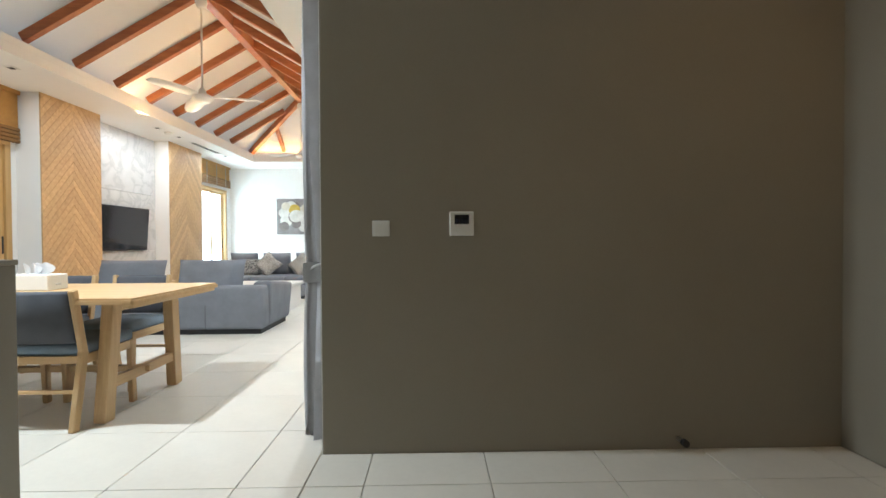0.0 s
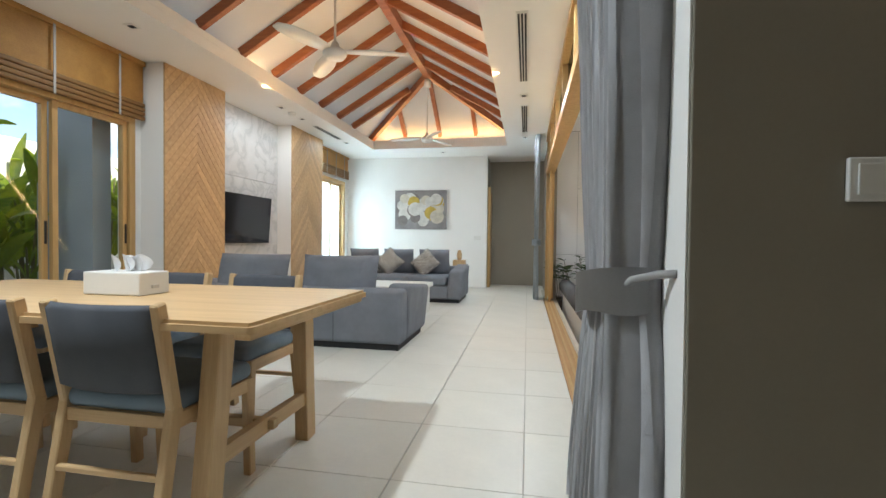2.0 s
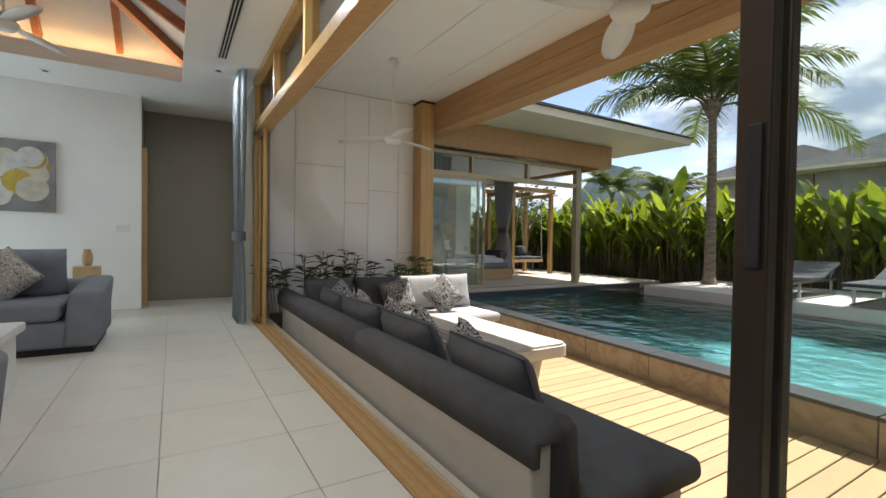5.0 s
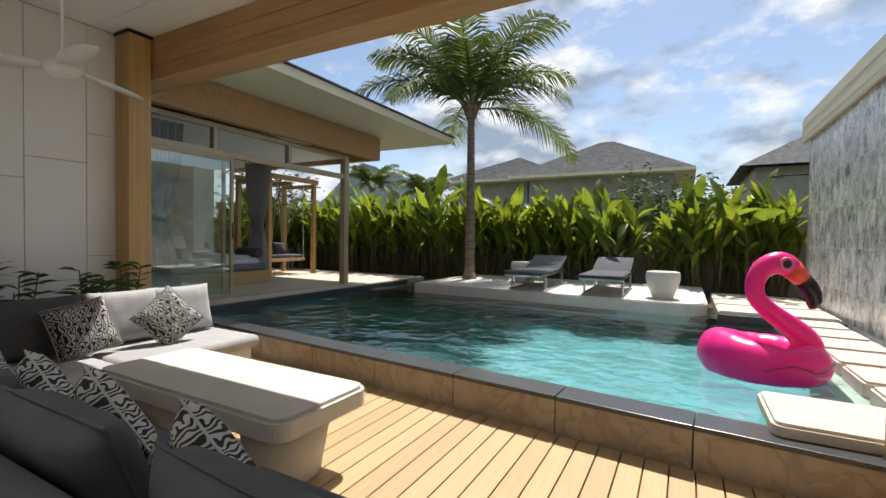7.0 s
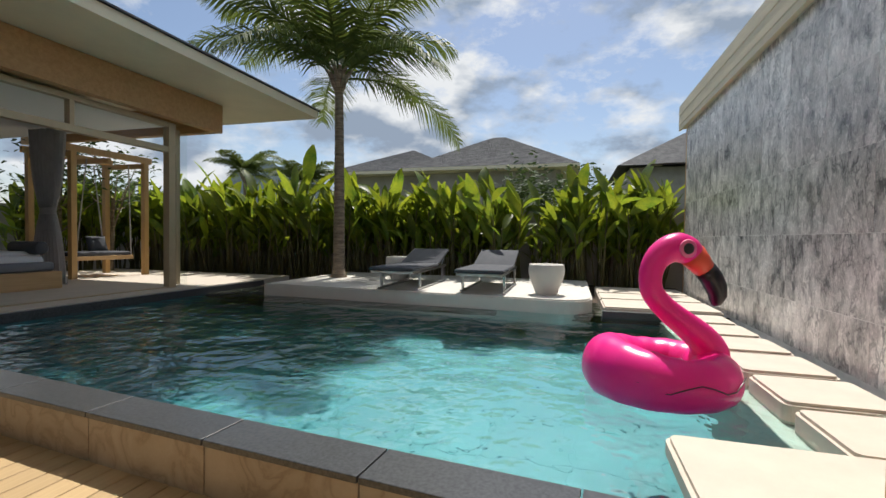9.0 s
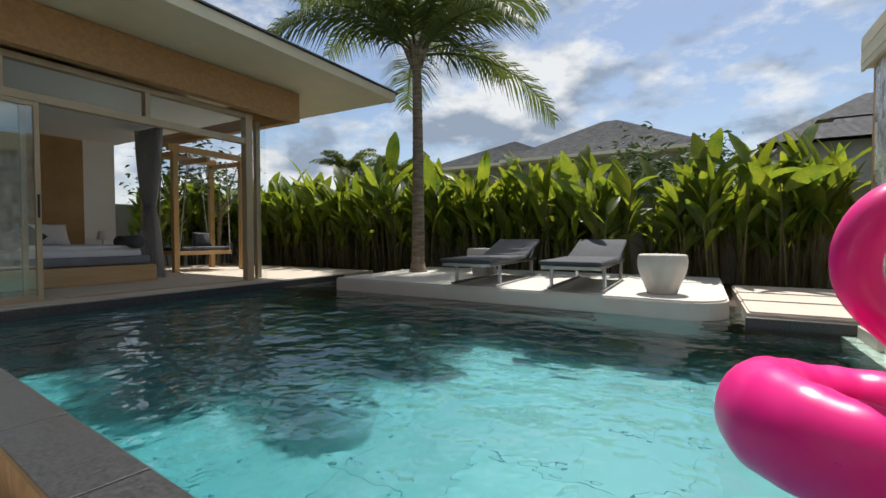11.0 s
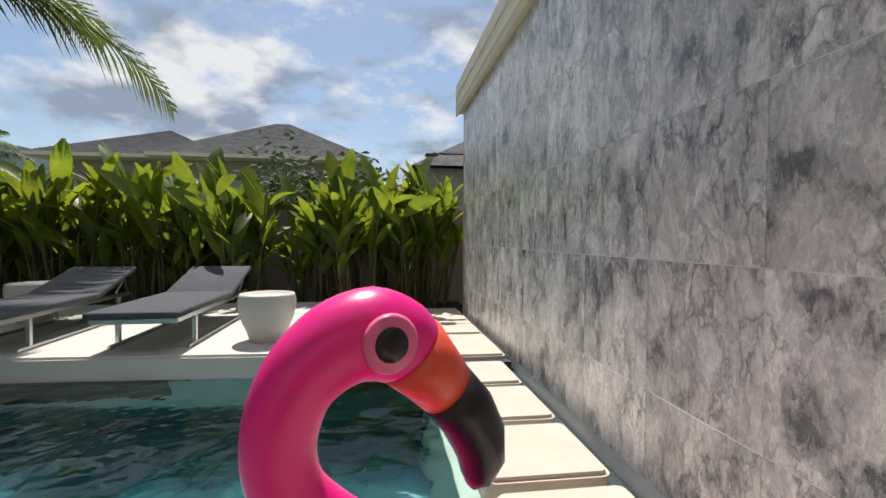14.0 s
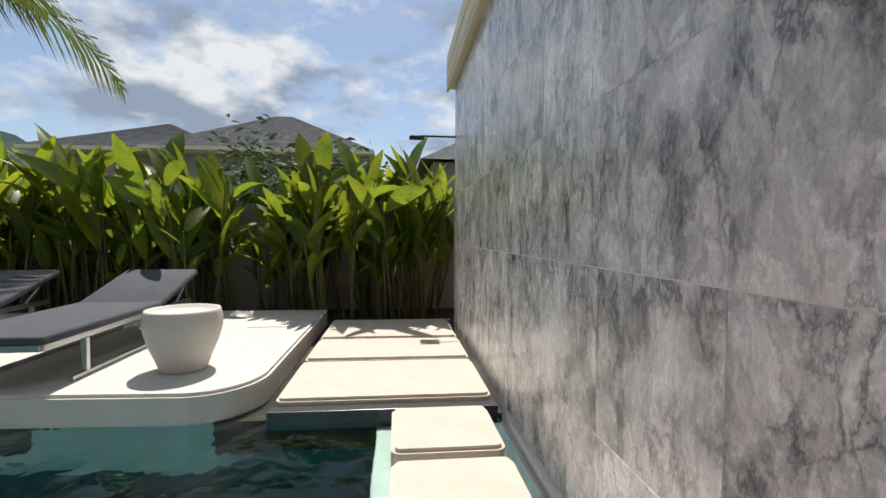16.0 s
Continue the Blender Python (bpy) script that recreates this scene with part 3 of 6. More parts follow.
setting("wall_entrance", box((-0.05, 2.17, -0.29), (2.72, 2.41, 3.0), 0.004), M_WALL_DIM, "entrance wall with the dimness put into its colour")
# the wall's lit end face stays white, without the dimmed colour
setting("trim_wall_end", box((-0.054, 2.173, 0.0), (-0.0505, 2.407, 2.848)), M_WHITE, "white painted end of the entrance wall")
setting("wall_entrance_right", box((2.60, -2.2, 0), (2.72, 2.17, 3.0)), M_WALL_DIM, "side wall of the entrance room, in the dimmed paint")
setting("wall_south", box((-4.6, -2.35, 0), (2.72, -2.2, 3.0)), M_WALL_DIM)
counter = thing("half_wall", (0, 0, 0), "pale grey plastered half-height partition beside the dining table", "partition")
part("panel", box((-4.4, 1.44, 0), (-0.98, 1.56, 0.985), 0.004), M_WALL_DIM, counter)
part("coping", box((-4.4, 1.435, 0.985), (-0.975, 1.565, 1.005), 0.003), M_WALL_DIM, counter)

# ceiling with its raised hipped centre
cb = bmesh.new()
X0, X1, Y0, Y1 = -3.45, -0.76, 2.55, 9.97
for a, b in (((-4.6, -2.35, SOFFIT), (X0, 13.2, SOFFIT + 0.1)), ((X1, -2.35, SOFFIT), (0.16, 13.2, SOFFIT + 0.1)), ((X0, -2.35, SOFFIT), (X1, Y0, SOFFIT + 0.1)), ((X0, Y1, SOFFIT), (X1, 13.2, SOFFIT + 0.1)), ((0.16, -2.35, SOFFIT), (2.72, 2.30, SOFFIT + 0.1))):
    box(a, b, 0, cb)
setting("ceiling", cb, M_CEIL, "white plaster soffit round the raised ceiling")
E1, E2, F1, F2, ZE, ZR, RX, R1, R2 = -3.95, -0.26, 2.1, 10.45, 2.95, 4.02, -2.105, 3.6, 9.0
rb = bmesh.new()
v = [rb.verts.new(p) for p in ((E1, F1, ZE), (E2, F1, ZE), (E2, F2, ZE), (E1, F2, ZE), (RX, R1, ZR), (RX, R2, ZR))]
for f in ((0, 4, 5, 3), (1, 2, 5, 4), (0, 1, 4), (2, 3, 5)):
    rb.faces.new([v[i] for i in f])
bmesh.ops.solidify(rb, geom=rb.faces[:], thickness=0.06)
setting("ceiling_vault", rb, M_CEIL, "white boarded hipped ceiling")
lip = thing("cove_edge", (0, 0, 0), "white plaster upstand hiding the cove light", "cove")
for a, b in (((X0 - 0.03, Y0, 2.95), (X0, Y1, 3.02)), ((X1, Y0, 2.95), (X1 + 0.03, Y1, 3.02)), ((X0, Y1, 2.95), (X1, Y1 + 0.03, 3.02)), ((X0, Y0 - 0.03, 2.95), (X1, Y0, 3.02))):
    part("upstand", box(a, b, 0.003), M_CEIL, lip)
setting("roof_mass", box((-4.75, -2.4, 4.2), (0.2, 13.3, 4.3)), M_SHINGLE)

roof_frame = thing("ceiling_timbers", (0, 0, 0), "red-brown stained timber rafters under the vault", "rafters")


def vault_z(x):
    return ZE + (ZR - ZE) * (1 - abs(x - RX) / (E2 - RX))


part("ridge_beam", bar((RX, R1 - 0.1, ZR - 0.10), (RX, R2 + 0.05, ZR - 0.10), 0.11, 0.15), M_RAFTER, roof_frame)
for k in range(9):
    y = 3.87 + 0.66 * k
    for x in (X0 - 0.12, X1 + 0.12):
        inward = min(1.0, max(0.0, (y - F1) / (R1 - F1)), (F2 - y) / (F2 - R2))
        xe = x + (RX - x) * 0.985 if 0.999 < inward else x + (RX - x) * max(0.05, inward - 0.16)
        part("rafter", bar((x, y, vault_z(x) - 0.06), (xe, y, vault_z(xe) - 0.06), 0.065, 0.10), M_RAFTER, roof_frame)
for sx in (E1, E2):
    for r, f in ((R1, F1), (R2, F2)):
        part("hip_rafter", bar((sx + (RX - sx) * 0.2, f + (r - f) * 0.2, ZE + (ZR - ZE) * 0.2 - 0.075), (RX, r, ZR - 0.08), 0.085, 0.12), M_RAFTER, roof_frame)
for r, f in ((R1, F1), (R2, F2)):
    for dx, t in ((-0.72, 0.62), (0.0, 1.0), (0.72, 0.62)):
        y_lo, y_hi = f + (r - f) * 0.22, f + (r - f) * (t - 0.04)
        zz = lambda y: ZE + (ZR - ZE) * (y - f) / (r - f) - 0.06
        part("rafter", bar((RX + dx, y_lo, zz(y_lo)), (RX + dx * 0.98, y_hi, zz(y_hi)), 0.065, 0.10), M_RAFTER, roof_frame)


def ceiling_fan(x, y, top, hub, turn, label):
    f = thing("ceiling_fan", (x, y, hub), label, "fan", "ceiling fans", turn)
    part("canopy", lathe([(0.02, top - hub - 0.13), (0.05, top - hub - 0.12), (0.065, top - hub - 0.06), (0.055, top - hub)], 20), M_PLASTIC, f, "", True)
    part("down_rod", tube([(0, 0, 0.05), (0, 0, top - hub - 0.1)], 0.011, 10), M_PLASTIC, f)
    part("motor", lathe([(0.02, -0.06), (0.08, -0.055), (0.105, -0.025), (0.11, 0.0), (0.085, 0.025), (0.045, 0.04), (0.03, 0.09), (0.016, 0.1)], 28), M_PLASTIC, f, "", True)
    for k in range(3):
        a = radians(120 * k)
        bm = bmesh.new()
        rot = Matrix.Rotation(a, 4, "Z") @ Matrix.Rotation(radians(9), 4, "X")
        rows = []
        for i in range(9):
            t = i / 8
            w = 0.055 + 0.03 * math.sin(math.pi * min(1, t * 1.05))
            w *= 1.0 if i < 8 else 0.6
            rows.append([bm.verts.new(rot @ Vector((0.10 + 0.56 * t, s * w, h - 0.02 * t * t))) for s, h in ((-1, 0), (1, 0), (1, 0.008), (-1, 0.008))])
        for p, q in zip(rows, rows[1:]):
            for i in range(4):
                bm.faces.new((p[i], p[(i + 1) % 4], q[(i + 1) % 4], q[i]))
        bm.faces.new(rows[0][::-1])
        bm.faces.new(rows[-1])
        part("blade", bm, M_PLASTIC, f, "", True)
    return f


ceiling_fan(RX, 5.12, ZR - 0.17, 2.72, 10, "white three-blade ceiling fan on a long rod")
ceiling_fan(RX, 8.95, ZR - 0.2, 2.80, 60, "white three-blade ceiling fan on a long rod")


def downlight(x, y):
    d = thing("downlight", (x, y, SOFFIT), "small square recessed ceiling downlight", "downlight", "downlights")
    part("trim", box((-0.05, -0.05, -0.008), (0.05, 0.05, -0.001), 0.003), M_PLASTIC, d)
    part("lamp", box((-0.025, -0.025, -0.012), (0.025, 0.025, -0.009)), M_BLACK, d)


for x, y in ((-3.75, 7.0), (-3.75, 7.6), (-3.75, 9.3), (-0.42, 7.0), (-0.42, 9.3), (-3.75, 4.6), (-2.1, 10.4)):
    downlight(x, y)


def air_grille(x, y0, y1):
    g = thing("air_grille", (x, y0, SOFFIT), "white linear air conditioning slot with dark vanes", "vent", "air grilles")
    part("frame", box((-0.05, 0, -0.008), (0.05, y1 - y0, -0.001), 0.002), M_PLASTIC, g)
    for s in (-0.028, 0.0, 0.028):
        part("slot", box((s - 0.008, 0.03, -0.011), (s + 0.008, y1 - y0 - 0.03, -0.009)), M_BLACK, g)


air_grille(-0.42, 7.4, 8.9)
air_grille(-0.42, 4.9, 6.5)
air_grille(-3.75, 8.0, 9.0)
det = thing("smoke_detector", (-3.75, 7.3, SOFFIT), "round white smoke detector on the soffit", "detector")
part("body", lathe([(0.06, -0.001), (0.06, -0.02), (0.045, -0.035), (0.02, -0.038)], 24), M_PLASTIC, det, "", True)


# ---- windows in the left wall ----
def sliding_window(name, y0, y1, head, panes, material, blind_bottom, label):
    w = tagged(new(name), label, "window", "", "structure")
    x = -4.40
    part("head", box((x - 0.12, y0, head - 0.07), (x + 0.02, y1, head), 0.004), M_FRAME, w)
    part("sill", box((x - 0.12, y0, 0.0), (x + 0.02, y1, 0.04), 0.004), M_FRAME, w)
    for y in (y0, y1 - 0.07):
        part("jamb", box((x - 0.12, y, 0.04), (x + 0.02, y + 0.07, head - 0.07), 0.004), M_FRAME, w)
    step = (y1 - y0 - 0.14) / panes
    for k in range(panes):
        ya, xo = y0 + 0.07 + step * k, x - 0.03 - 0.05 * (k % 2)
        for yy in (ya, ya + step - 0.05):
            part("stile", box((xo - 0.02, yy, 0.04), (xo + 0.02, yy + 0.05, head - 0.07), 0.004), M_FRAME, w)
        for zz in (0.04, head - 0.12):
            part("rail", box((xo - 0.02, ya + 0.05, zz), (xo + 0.02, ya + step - 0.05, zz + 0.05), 0.004), M_FRAME, w)
        pane = part("pane", box((xo - 0.004, ya + 0.05, 0.09), (xo + 0.004, ya + step - 0.05, head - 0.12)), material, w)
        pane.visible_shadow = False
        part("handle", box((xo + 0.021, ya + step - 0.035, 0.95), (xo + 0.03, ya + step - 0.015, 1.15), 0.004), M_BLACK, w)
    b = thing("bamboo_blind", (x + 0.06, y0 - 0.06, SOFFIT), "honey bamboo roman blind drawn half up", "blind", "bamboo blinds")
    width, n = y1 - y0 + 0.12, 26
    part("headrail", box((-0.02, 0, -0.05), (0.03, width, -0.002), 0.004), M_BAMBOO, b)
    drop = SOFFIT - blind_bottom
    for k in range(n):
        z = -0.05 - (drop - 0.22) * k / n
        part("slat", box((-0.004, 0.01, z - (drop - 0.22) / n * 0.86), (0.004, width - 0.01, z)), M_BAMBOO, b)
    # gathered folds, their shade carried by the darker colour
    for k in range(4):
        z = -drop + 0.17 - 0.045 * k
        part("fold", pad((-0.015, 0.01, z - 0.042), (0.035, width - 0.01, z), 0.012, None, 2), M_BAMBOO_SHADE, b)
    for k in range(4 if width > 2 else 3):
        y = width * (0.12 + 0.25 * k) if width > 2 else width * (0.2 + 0.3 * k)
        part("cord", box((0.037, y, -drop - 0.02), (0.041, y + 0.02, -0.04)), M_OUT_L, b)
    return w


sliding_window("window_1", 2.9, 5.26, 2.27, 3, M_GLASS, 2.24, "honey timber sliding window with clear glass")
sliding_window("window_2", 9.40, 10.72, 2.30, 2, M_FROST, 2.36, "honey timber sliding door with frosted glass")


# ---- chevron panels, marble television wall ----
def chevron_panel(y0, y1):
    c = thing("chevron_panel", (-4.10, y0, 0), "light oak chevron wall panel, floor to soffit", "wall panel", "chevron panels")
    part("core", box((-0.30, 0, 0), (-0.018, y1 - y0, SOFFIT - 0.003), 0.003), M_WHITE, c, "white painted core")
    w, board = y1 - y0, 0.085
    half = w / 2
    slope = math.tan(radians(50))
    pieces = 0
    for side in (0, 1):
        k = -int(half * slope / board) - 14
        while k * board < SOFFIT:
            # diagonal board clipped to the half width
            bm = bmesh.new()
            za = k * board * 1.3
            pts = []
            lo, hi = za, za + board * 1.3 - 0.006
            u0, u1 = (0.0, half) if side == 0 else (half, w)
            f = lambda u: (u if side == 0 else w - u) * slope
            quad = [(u0, lo + f(u0)), (u1, lo + f(u1)), (u1, hi + f(u1)), (u0, hi + f(u0))]
            if all(q[1] > 0.0 for q in quad) and all(q[1] < SOFFIT - 0.003 for q in quad):
                pts = quad
            else:
                poly = quad
                for lim, keep in ((0.002, 1), (SOFFIT - 0.004, -1)):
                    out = []
                    for i in range(len(poly)):
                        a, b2 = poly[i], poly[(i + 1) % len(poly)]
                        ina, inb = (a[1] - lim) * keep >= 0, (b2[1] - lim) * keep >= 0
                        if ina:
                            out.append(a)
                        if ina != inb:
                            t = (lim - a[1]) / (b2[1] - a[1])
                            out.append((a[0] + (b2[0] - a[0]) * t, lim))
                    poly = out
                    if len(poly) < 3:
                        break
                pts = poly if len(poly) >= 3 else []
            if pts:
                front = [bm.verts.new((0, p[0], p[1])) for p in pts]
                back = [bm.verts.new((-0.018, p[0], p[1])) for p in pts]
                bm.faces.new(front)
                for i in range(len(pts)):
                    bm.faces.new((front[i], front[(i + 1) % len(pts)], back[(i + 1) % len(pts)], back[i]))
                part("board", bm, M_CHEV, c)
                pieces += 1
            else:
                bm.free()
            k += 1
    return c


chevron_panel(5.34, 6.29)
chevron_panel(7.93, 9.02)
tvw = tagged(new("wall_television"), "pale grey marble wall behind the television", "", "", "structure")
for k, (z0, z1) in enumerate(((0.0, 0.93), (0.935, 1.88), (1.885, 2.847))):
    part("slab", box((-4.398, 6.292, z0), (-4.36, 7.928, z1), 0.002), M_TVWALL, tvw)

tv = thing("television", (-4.27, 6.95, 1.29), "large flat black television on a wall bracket, switched off", "television")
tilt = Matrix.Rotation(radians(4), 4, "Y")
part("bezel", box((-0.03, -0.60, -0.34), (0.02, 0.60, 0.34), 0.006, m=tilt), M_BLACK, tv)
part("screen", box((0.0205, -0.585, -0.322), (0.024, 0.585, 0.328), m=tilt), M_SCREEN, tv)
part("bracket", box((-0.088, -0.18, -0.14), (-0.03, 0.18, 0.14), 0.004), M_BLACK, tv)
cab = thing("media_console", (-4.1, 7.1, 0), "low light oak media console under the television", "cabinet")
part("body", box((-0.25, -0.75, 0.12), (0.15, 0.75, 0.42), 0.004), M_OAKY, cab)
part("drawer", box((0.15, -0.74, 0.13), (0.166, -0.005, 0.41), 0.004), M_OAKY, cab)
part("drawer", box((0.15, 0.005, 0.13), (0.166, 0.74, 0.41), 0.004), M_OAKY, cab)
for x, y in ((-0.2, -0.7), (0.1, -0.7), (-0.2, 0.7), (0.1, 0.7)):
    part("leg", box((x - 0.02, y - 0.02, 0), (x + 0.02, y + 0.02, 0.12), 0.003), M_OAKZ, cab)

pic = thing("wall_picture", (-2.685, BACK_Y, 1.69), "abstract canvas of gold, grey and white rounded shapes", "picture")
part("canvas", box((-0.585, -0.035, -0.43), (0.585, -0.002, 0.43), 0.004), mat("canvas_grey", (0.33, 0.31, 0.31), 0.8, 0.2, 3, 0.2, 120), pic)
rp = random.Random(5)
tones = [mat("paint_" + n, c, 0.7, 0.15, 8, 0.2, 90) for n, c in (("white", (0.72, 0.70, 0.66)), ("gold", (0.60, 0.42, 0.08)), ("taupe", (0.24, 0.21, 0.20)), ("cream", (0.66, 0.60, 0.5)))]
for k in range(26):
    u, w, r = rp.uniform(-0.41, 0.41), rp.uniform(-0.26, 0.26), rp.uniform(0.10, 0.165)
    bm = bmesh.new()
    d = -0.0355 - 0.0006 * k
    bm.faces.new([bm.verts.new((u + r * math.cos(a) * 1.05, d, w + r * math.sin(a))) for a in [2 * math.pi * i / 22 for i in range(22)]])
    part("painted_shape", bm, tones[k % 4 if k % 5 else 0], pic)
for nm, x in (("light_switch", -1.42),):
    s = thing(nm, (x, BACK_Y, 1.08), "white double rocker switch plate", "switch", "light switches")
    part("plate", box((-0.075, -0.012, -0.045), (0.075, -0.001, 0.045), 0.003), M_PLASTIC, s)
    for k in (-0.036, 0.036):
        part("rocker", box((k - 0.03, -0.016, -0.032), (k + 0.03, -0.0125, 0.032), 0.002), M_PLASTIC, s)
dj = thing("corridor_door", (-1.21, 11.12, 0), "oak framed corridor door, closed", "door")
part("frame", box((-0.01, 0.0, 0), (0.05, 0.09, 2.2), 0.003), M_FRAME, dj)
part("leaf", box((-0.005, 0.09, 0.005), (0.03, 0.6, 2.12), 0.003), M_OAKZ, dj)

# entrance wall fittings
sw = thing("light_switch", (0.249, 2.17, 1.128), "white single rocker switch plate on the dim wall", "switch", "light switches")
part("plate", box((-0.043, -0.012, -0.039), (0.043, -0.001, 0.039), 0.003), M_PLASTIC, sw)
part("rocker", box((-0.03, -0.016, -0.028), (0.03, -0.0125, 0.028), 0.002), M_PLASTIC, sw)
th = thing("thermostat", (0.65, 2.17, 1.15), "white wall thermostat with a dark display", "thermostat")
part("body", box((-0.06, -0.022, -0.06), (0.06, -0.001, 0.06), 0.005), M_PLASTIC, th)
part("display", box((-0.036, -0.0245, -0.003), (0.036, -0.0225, 0.044), 0.001), M_SCREEN, th)
for k in (-0.036, 0.0, 0.036):
    part("button", box((k - 0.01, -0.026, -0.042), (k + 0.01, -0.0225, -0.03), 0.002), M_PLASTIC, th)
sk = thing("door_stop", (1.75, 2.17, 0.055), "small brass and rubber door stop on the wall", "door stop")
part("stem", tube([(0, -0.002, 0), (0, -0.05, 0)], 0.012, 10), M_CHROME, sk)
part("rubber", tube([(0, -0.05, 0), (0, -0.075, 0)], 0.018, 12), M_BLACK, sk)


# ---- glass wall to the terrace ----
gw = tagged(new("window_terrace"), "honey timber sliding glass wall, slid open", "window", "", "structure")
part("head", box((-0.05, 2.415, 2.2), (0.10, 9.42, 2.30), 0.004), M_FRAME, gw)
part("top_rail", box((-0.05, 2.415, 2.78), (0.10, 9.42, 2.848), 0.004), M_FRAME, gw)
for k in range(7):
    y = 2.415 + k * (7.005 - 0.06) / 6
    part("transom_mullion", box((-0.03, y, 2.30), (0.08, y + 0.06, 2.78), 0.004), M_FRAME, gw)
    if k < 6:
        p = part("transom_pane", box((0.02, y + 0.06, 2.302), (0.028, y + (7.005 - 0.06) / 6, 2.778)), M_GLASS, gw)
        p.visible_shadow = False
for x in (-0.035, 0.02, 0.075):
    part("floor_track", box((x - 0.012, 2.415, 0.0), (x + 0.012, 9.42, 0.008), 0.002), M_FRAME, gw)
part("track_bed", box((-0.06, 2.415, -0.01), (0.10, 9.42, 0.0015)), M_CEDAR, gw)
part("jamb", box((-0.04, 9.33, 0.01), (0.10, 9.42, 2.2), 0.004), M_FRAME, gw)
for x, ya, yb in ((0.02, 2.45, 4.08), (0.075, 2.42, 4.075), (0.02, 8.95, 9.33)):
    for y in (ya, yb - 0.055):
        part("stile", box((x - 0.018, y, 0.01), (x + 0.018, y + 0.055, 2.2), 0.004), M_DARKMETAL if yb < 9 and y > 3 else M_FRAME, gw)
    for z in (0.01, 2.14):
        part("rail", box((x - 0.018, ya + 0.055, z), (x + 0.018, yb - 0.055, z + 0.055), 0.004), M_BRONZE, gw)
    p = part("pane", box((x - 0.004, ya + 0.055, 0.065), (x + 0.004, yb - 0.055, 2.14)), M_GLASS, gw)
    p.visible_shadow = False
part("handle", box((-0.005, 4.035, 0.95), (0.0015, 4.06, 1.2), 0.003), M_BLACK, gw)


def curtain(x, y, length, folds, height, material, label, tie=1.02, along="y", seed=1, squeeze=0.35, lean=0.0, depth=0.045):
    """A tied-back pleated curtain; it narrows at its tie and spreads to the hem."""
    c = thing("curtain", (x, y, 0), label, "curtain", "curtains")
    bm = bmesh.new()
    rng = random.Random(seed)
    cols, rows = folds * 8, 34
    ph = [rng.uniform(-0.5, 0.5) for _ in range(folds + 1)]
    g = []
    for j in range(rows + 1):
        z = 0.015 + (height - 0.015) * j / rows
        d = (z - tie) / (height - tie) if z > tie else (tie - z) / tie * 0.8
        k = squeeze + (1 - squeeze) * (1 - math.exp(-2.2 * d)) / (1 - math.exp(-2.2))
        row = []
        for i in range(cols + 1):
            u = i / cols
            a = 2 * math.pi * folds * u + ph[int(u * folds)] * 0.8 + 0.4 * math.sin(z * 2 + u * 9)
            amp = depth * (0.55 + 0.45 * k)
            s = (u - 0.5) * length * k + 0.012 * math.sin(2 * a) + lean * (1 - d if z > tie else 1 - d)
            o = amp * math.sin(a)
            row.append(bm.verts.new((o, s, z) if along == "y" else (s, o, z)))
        g.append(row)
    for a, b in zip(g, g[1:]):
        for i in range(cols):
            bm.faces.new((a[i], a[i + 1], b[i + 1], b[i]))
    bmesh.ops.solidify(bm, geom=bm.faces[:], thickness=0.004)
    part("cloth", bm, material, c, "", True)
    w = length * squeeze / 2 + 0.012
    pts = []
    for i in range(24):
        a = 2 * math.pi * i / 24
        q = ((0.03 + depth) * math.cos(a), w * math.sin(a) + lean)
        pts.append((q[0], q[1]) if along == "y" else (q[1], q[0]))
    tb = bmesh.new()
    rise = [-0.14 * (((p[1] if along == "y" else p[0]) - lean) if lean else 0.0) for p in pts]
    lo = [tb.verts.new((p[0], p[1], tie - 0.055 + h + 0.005 * math.sin(i))) for i, (p, h) in enumerate(zip(pts, rise))]
    hi = [tb.verts.new((p[0], p[1], tie + 0.05 + h)) for p, h in zip(pts, rise)]
    for i in range(24):
        tb.faces.new((lo[i], lo[(i + 1) % 24], hi[(i + 1) % 24], hi[i]))
    bmesh.ops.solidify(tb, geom=tb.faces[:], thickness=0.006)
    part("tie_back", tb, material, c, "", True)
    return c


curtain(-0.115, 2.74, 0.82, 9, 2.84, M_CURTAIN, "heavy grey pleated curtain gathered by a tie", 0.88, seed=3, squeeze=0.46, lean=-0.24, depth=0.075)
curtain(-0.20, 9.35, 0.60, 7, 2.84, M_CURTAIN_B, "pale blue-grey pleated curtain gathered by a tie", 1.0, seed=4, squeeze=0.4)
rope = thing("tie_rope", (-0.1, 2.27, 0.93), "twisted pale cord holding the grey curtain", "cord")
part("cord", tube([(-0.05, 0.06, -0.03), (-0.02, 0.03, 0.0), (0.02, -0.01, 0.015), (0.049, -0.05, 0.02)], 0.009, 8), M_OUT_L, rope, "", True)


# ---- dining set ----
table = thing("dining_table", (-2.3, 2.99, 0), "light oak dining table with splayed trestle legs", "table")
part("tabletop", rounded_slab(-1.12, -0.51, 1.12, 0.50, 0.715, 0.75, 0.02), M_OAK, table)
for s in (-1, 1):
    part("edge_band", box((s * 1.1 - 0.06 if s > 0 else -1.1, -0.48, 0.690), (1.1 if s > 0 else -1.04, 0.48, 0.714), 0.004), M_OAKY, table)
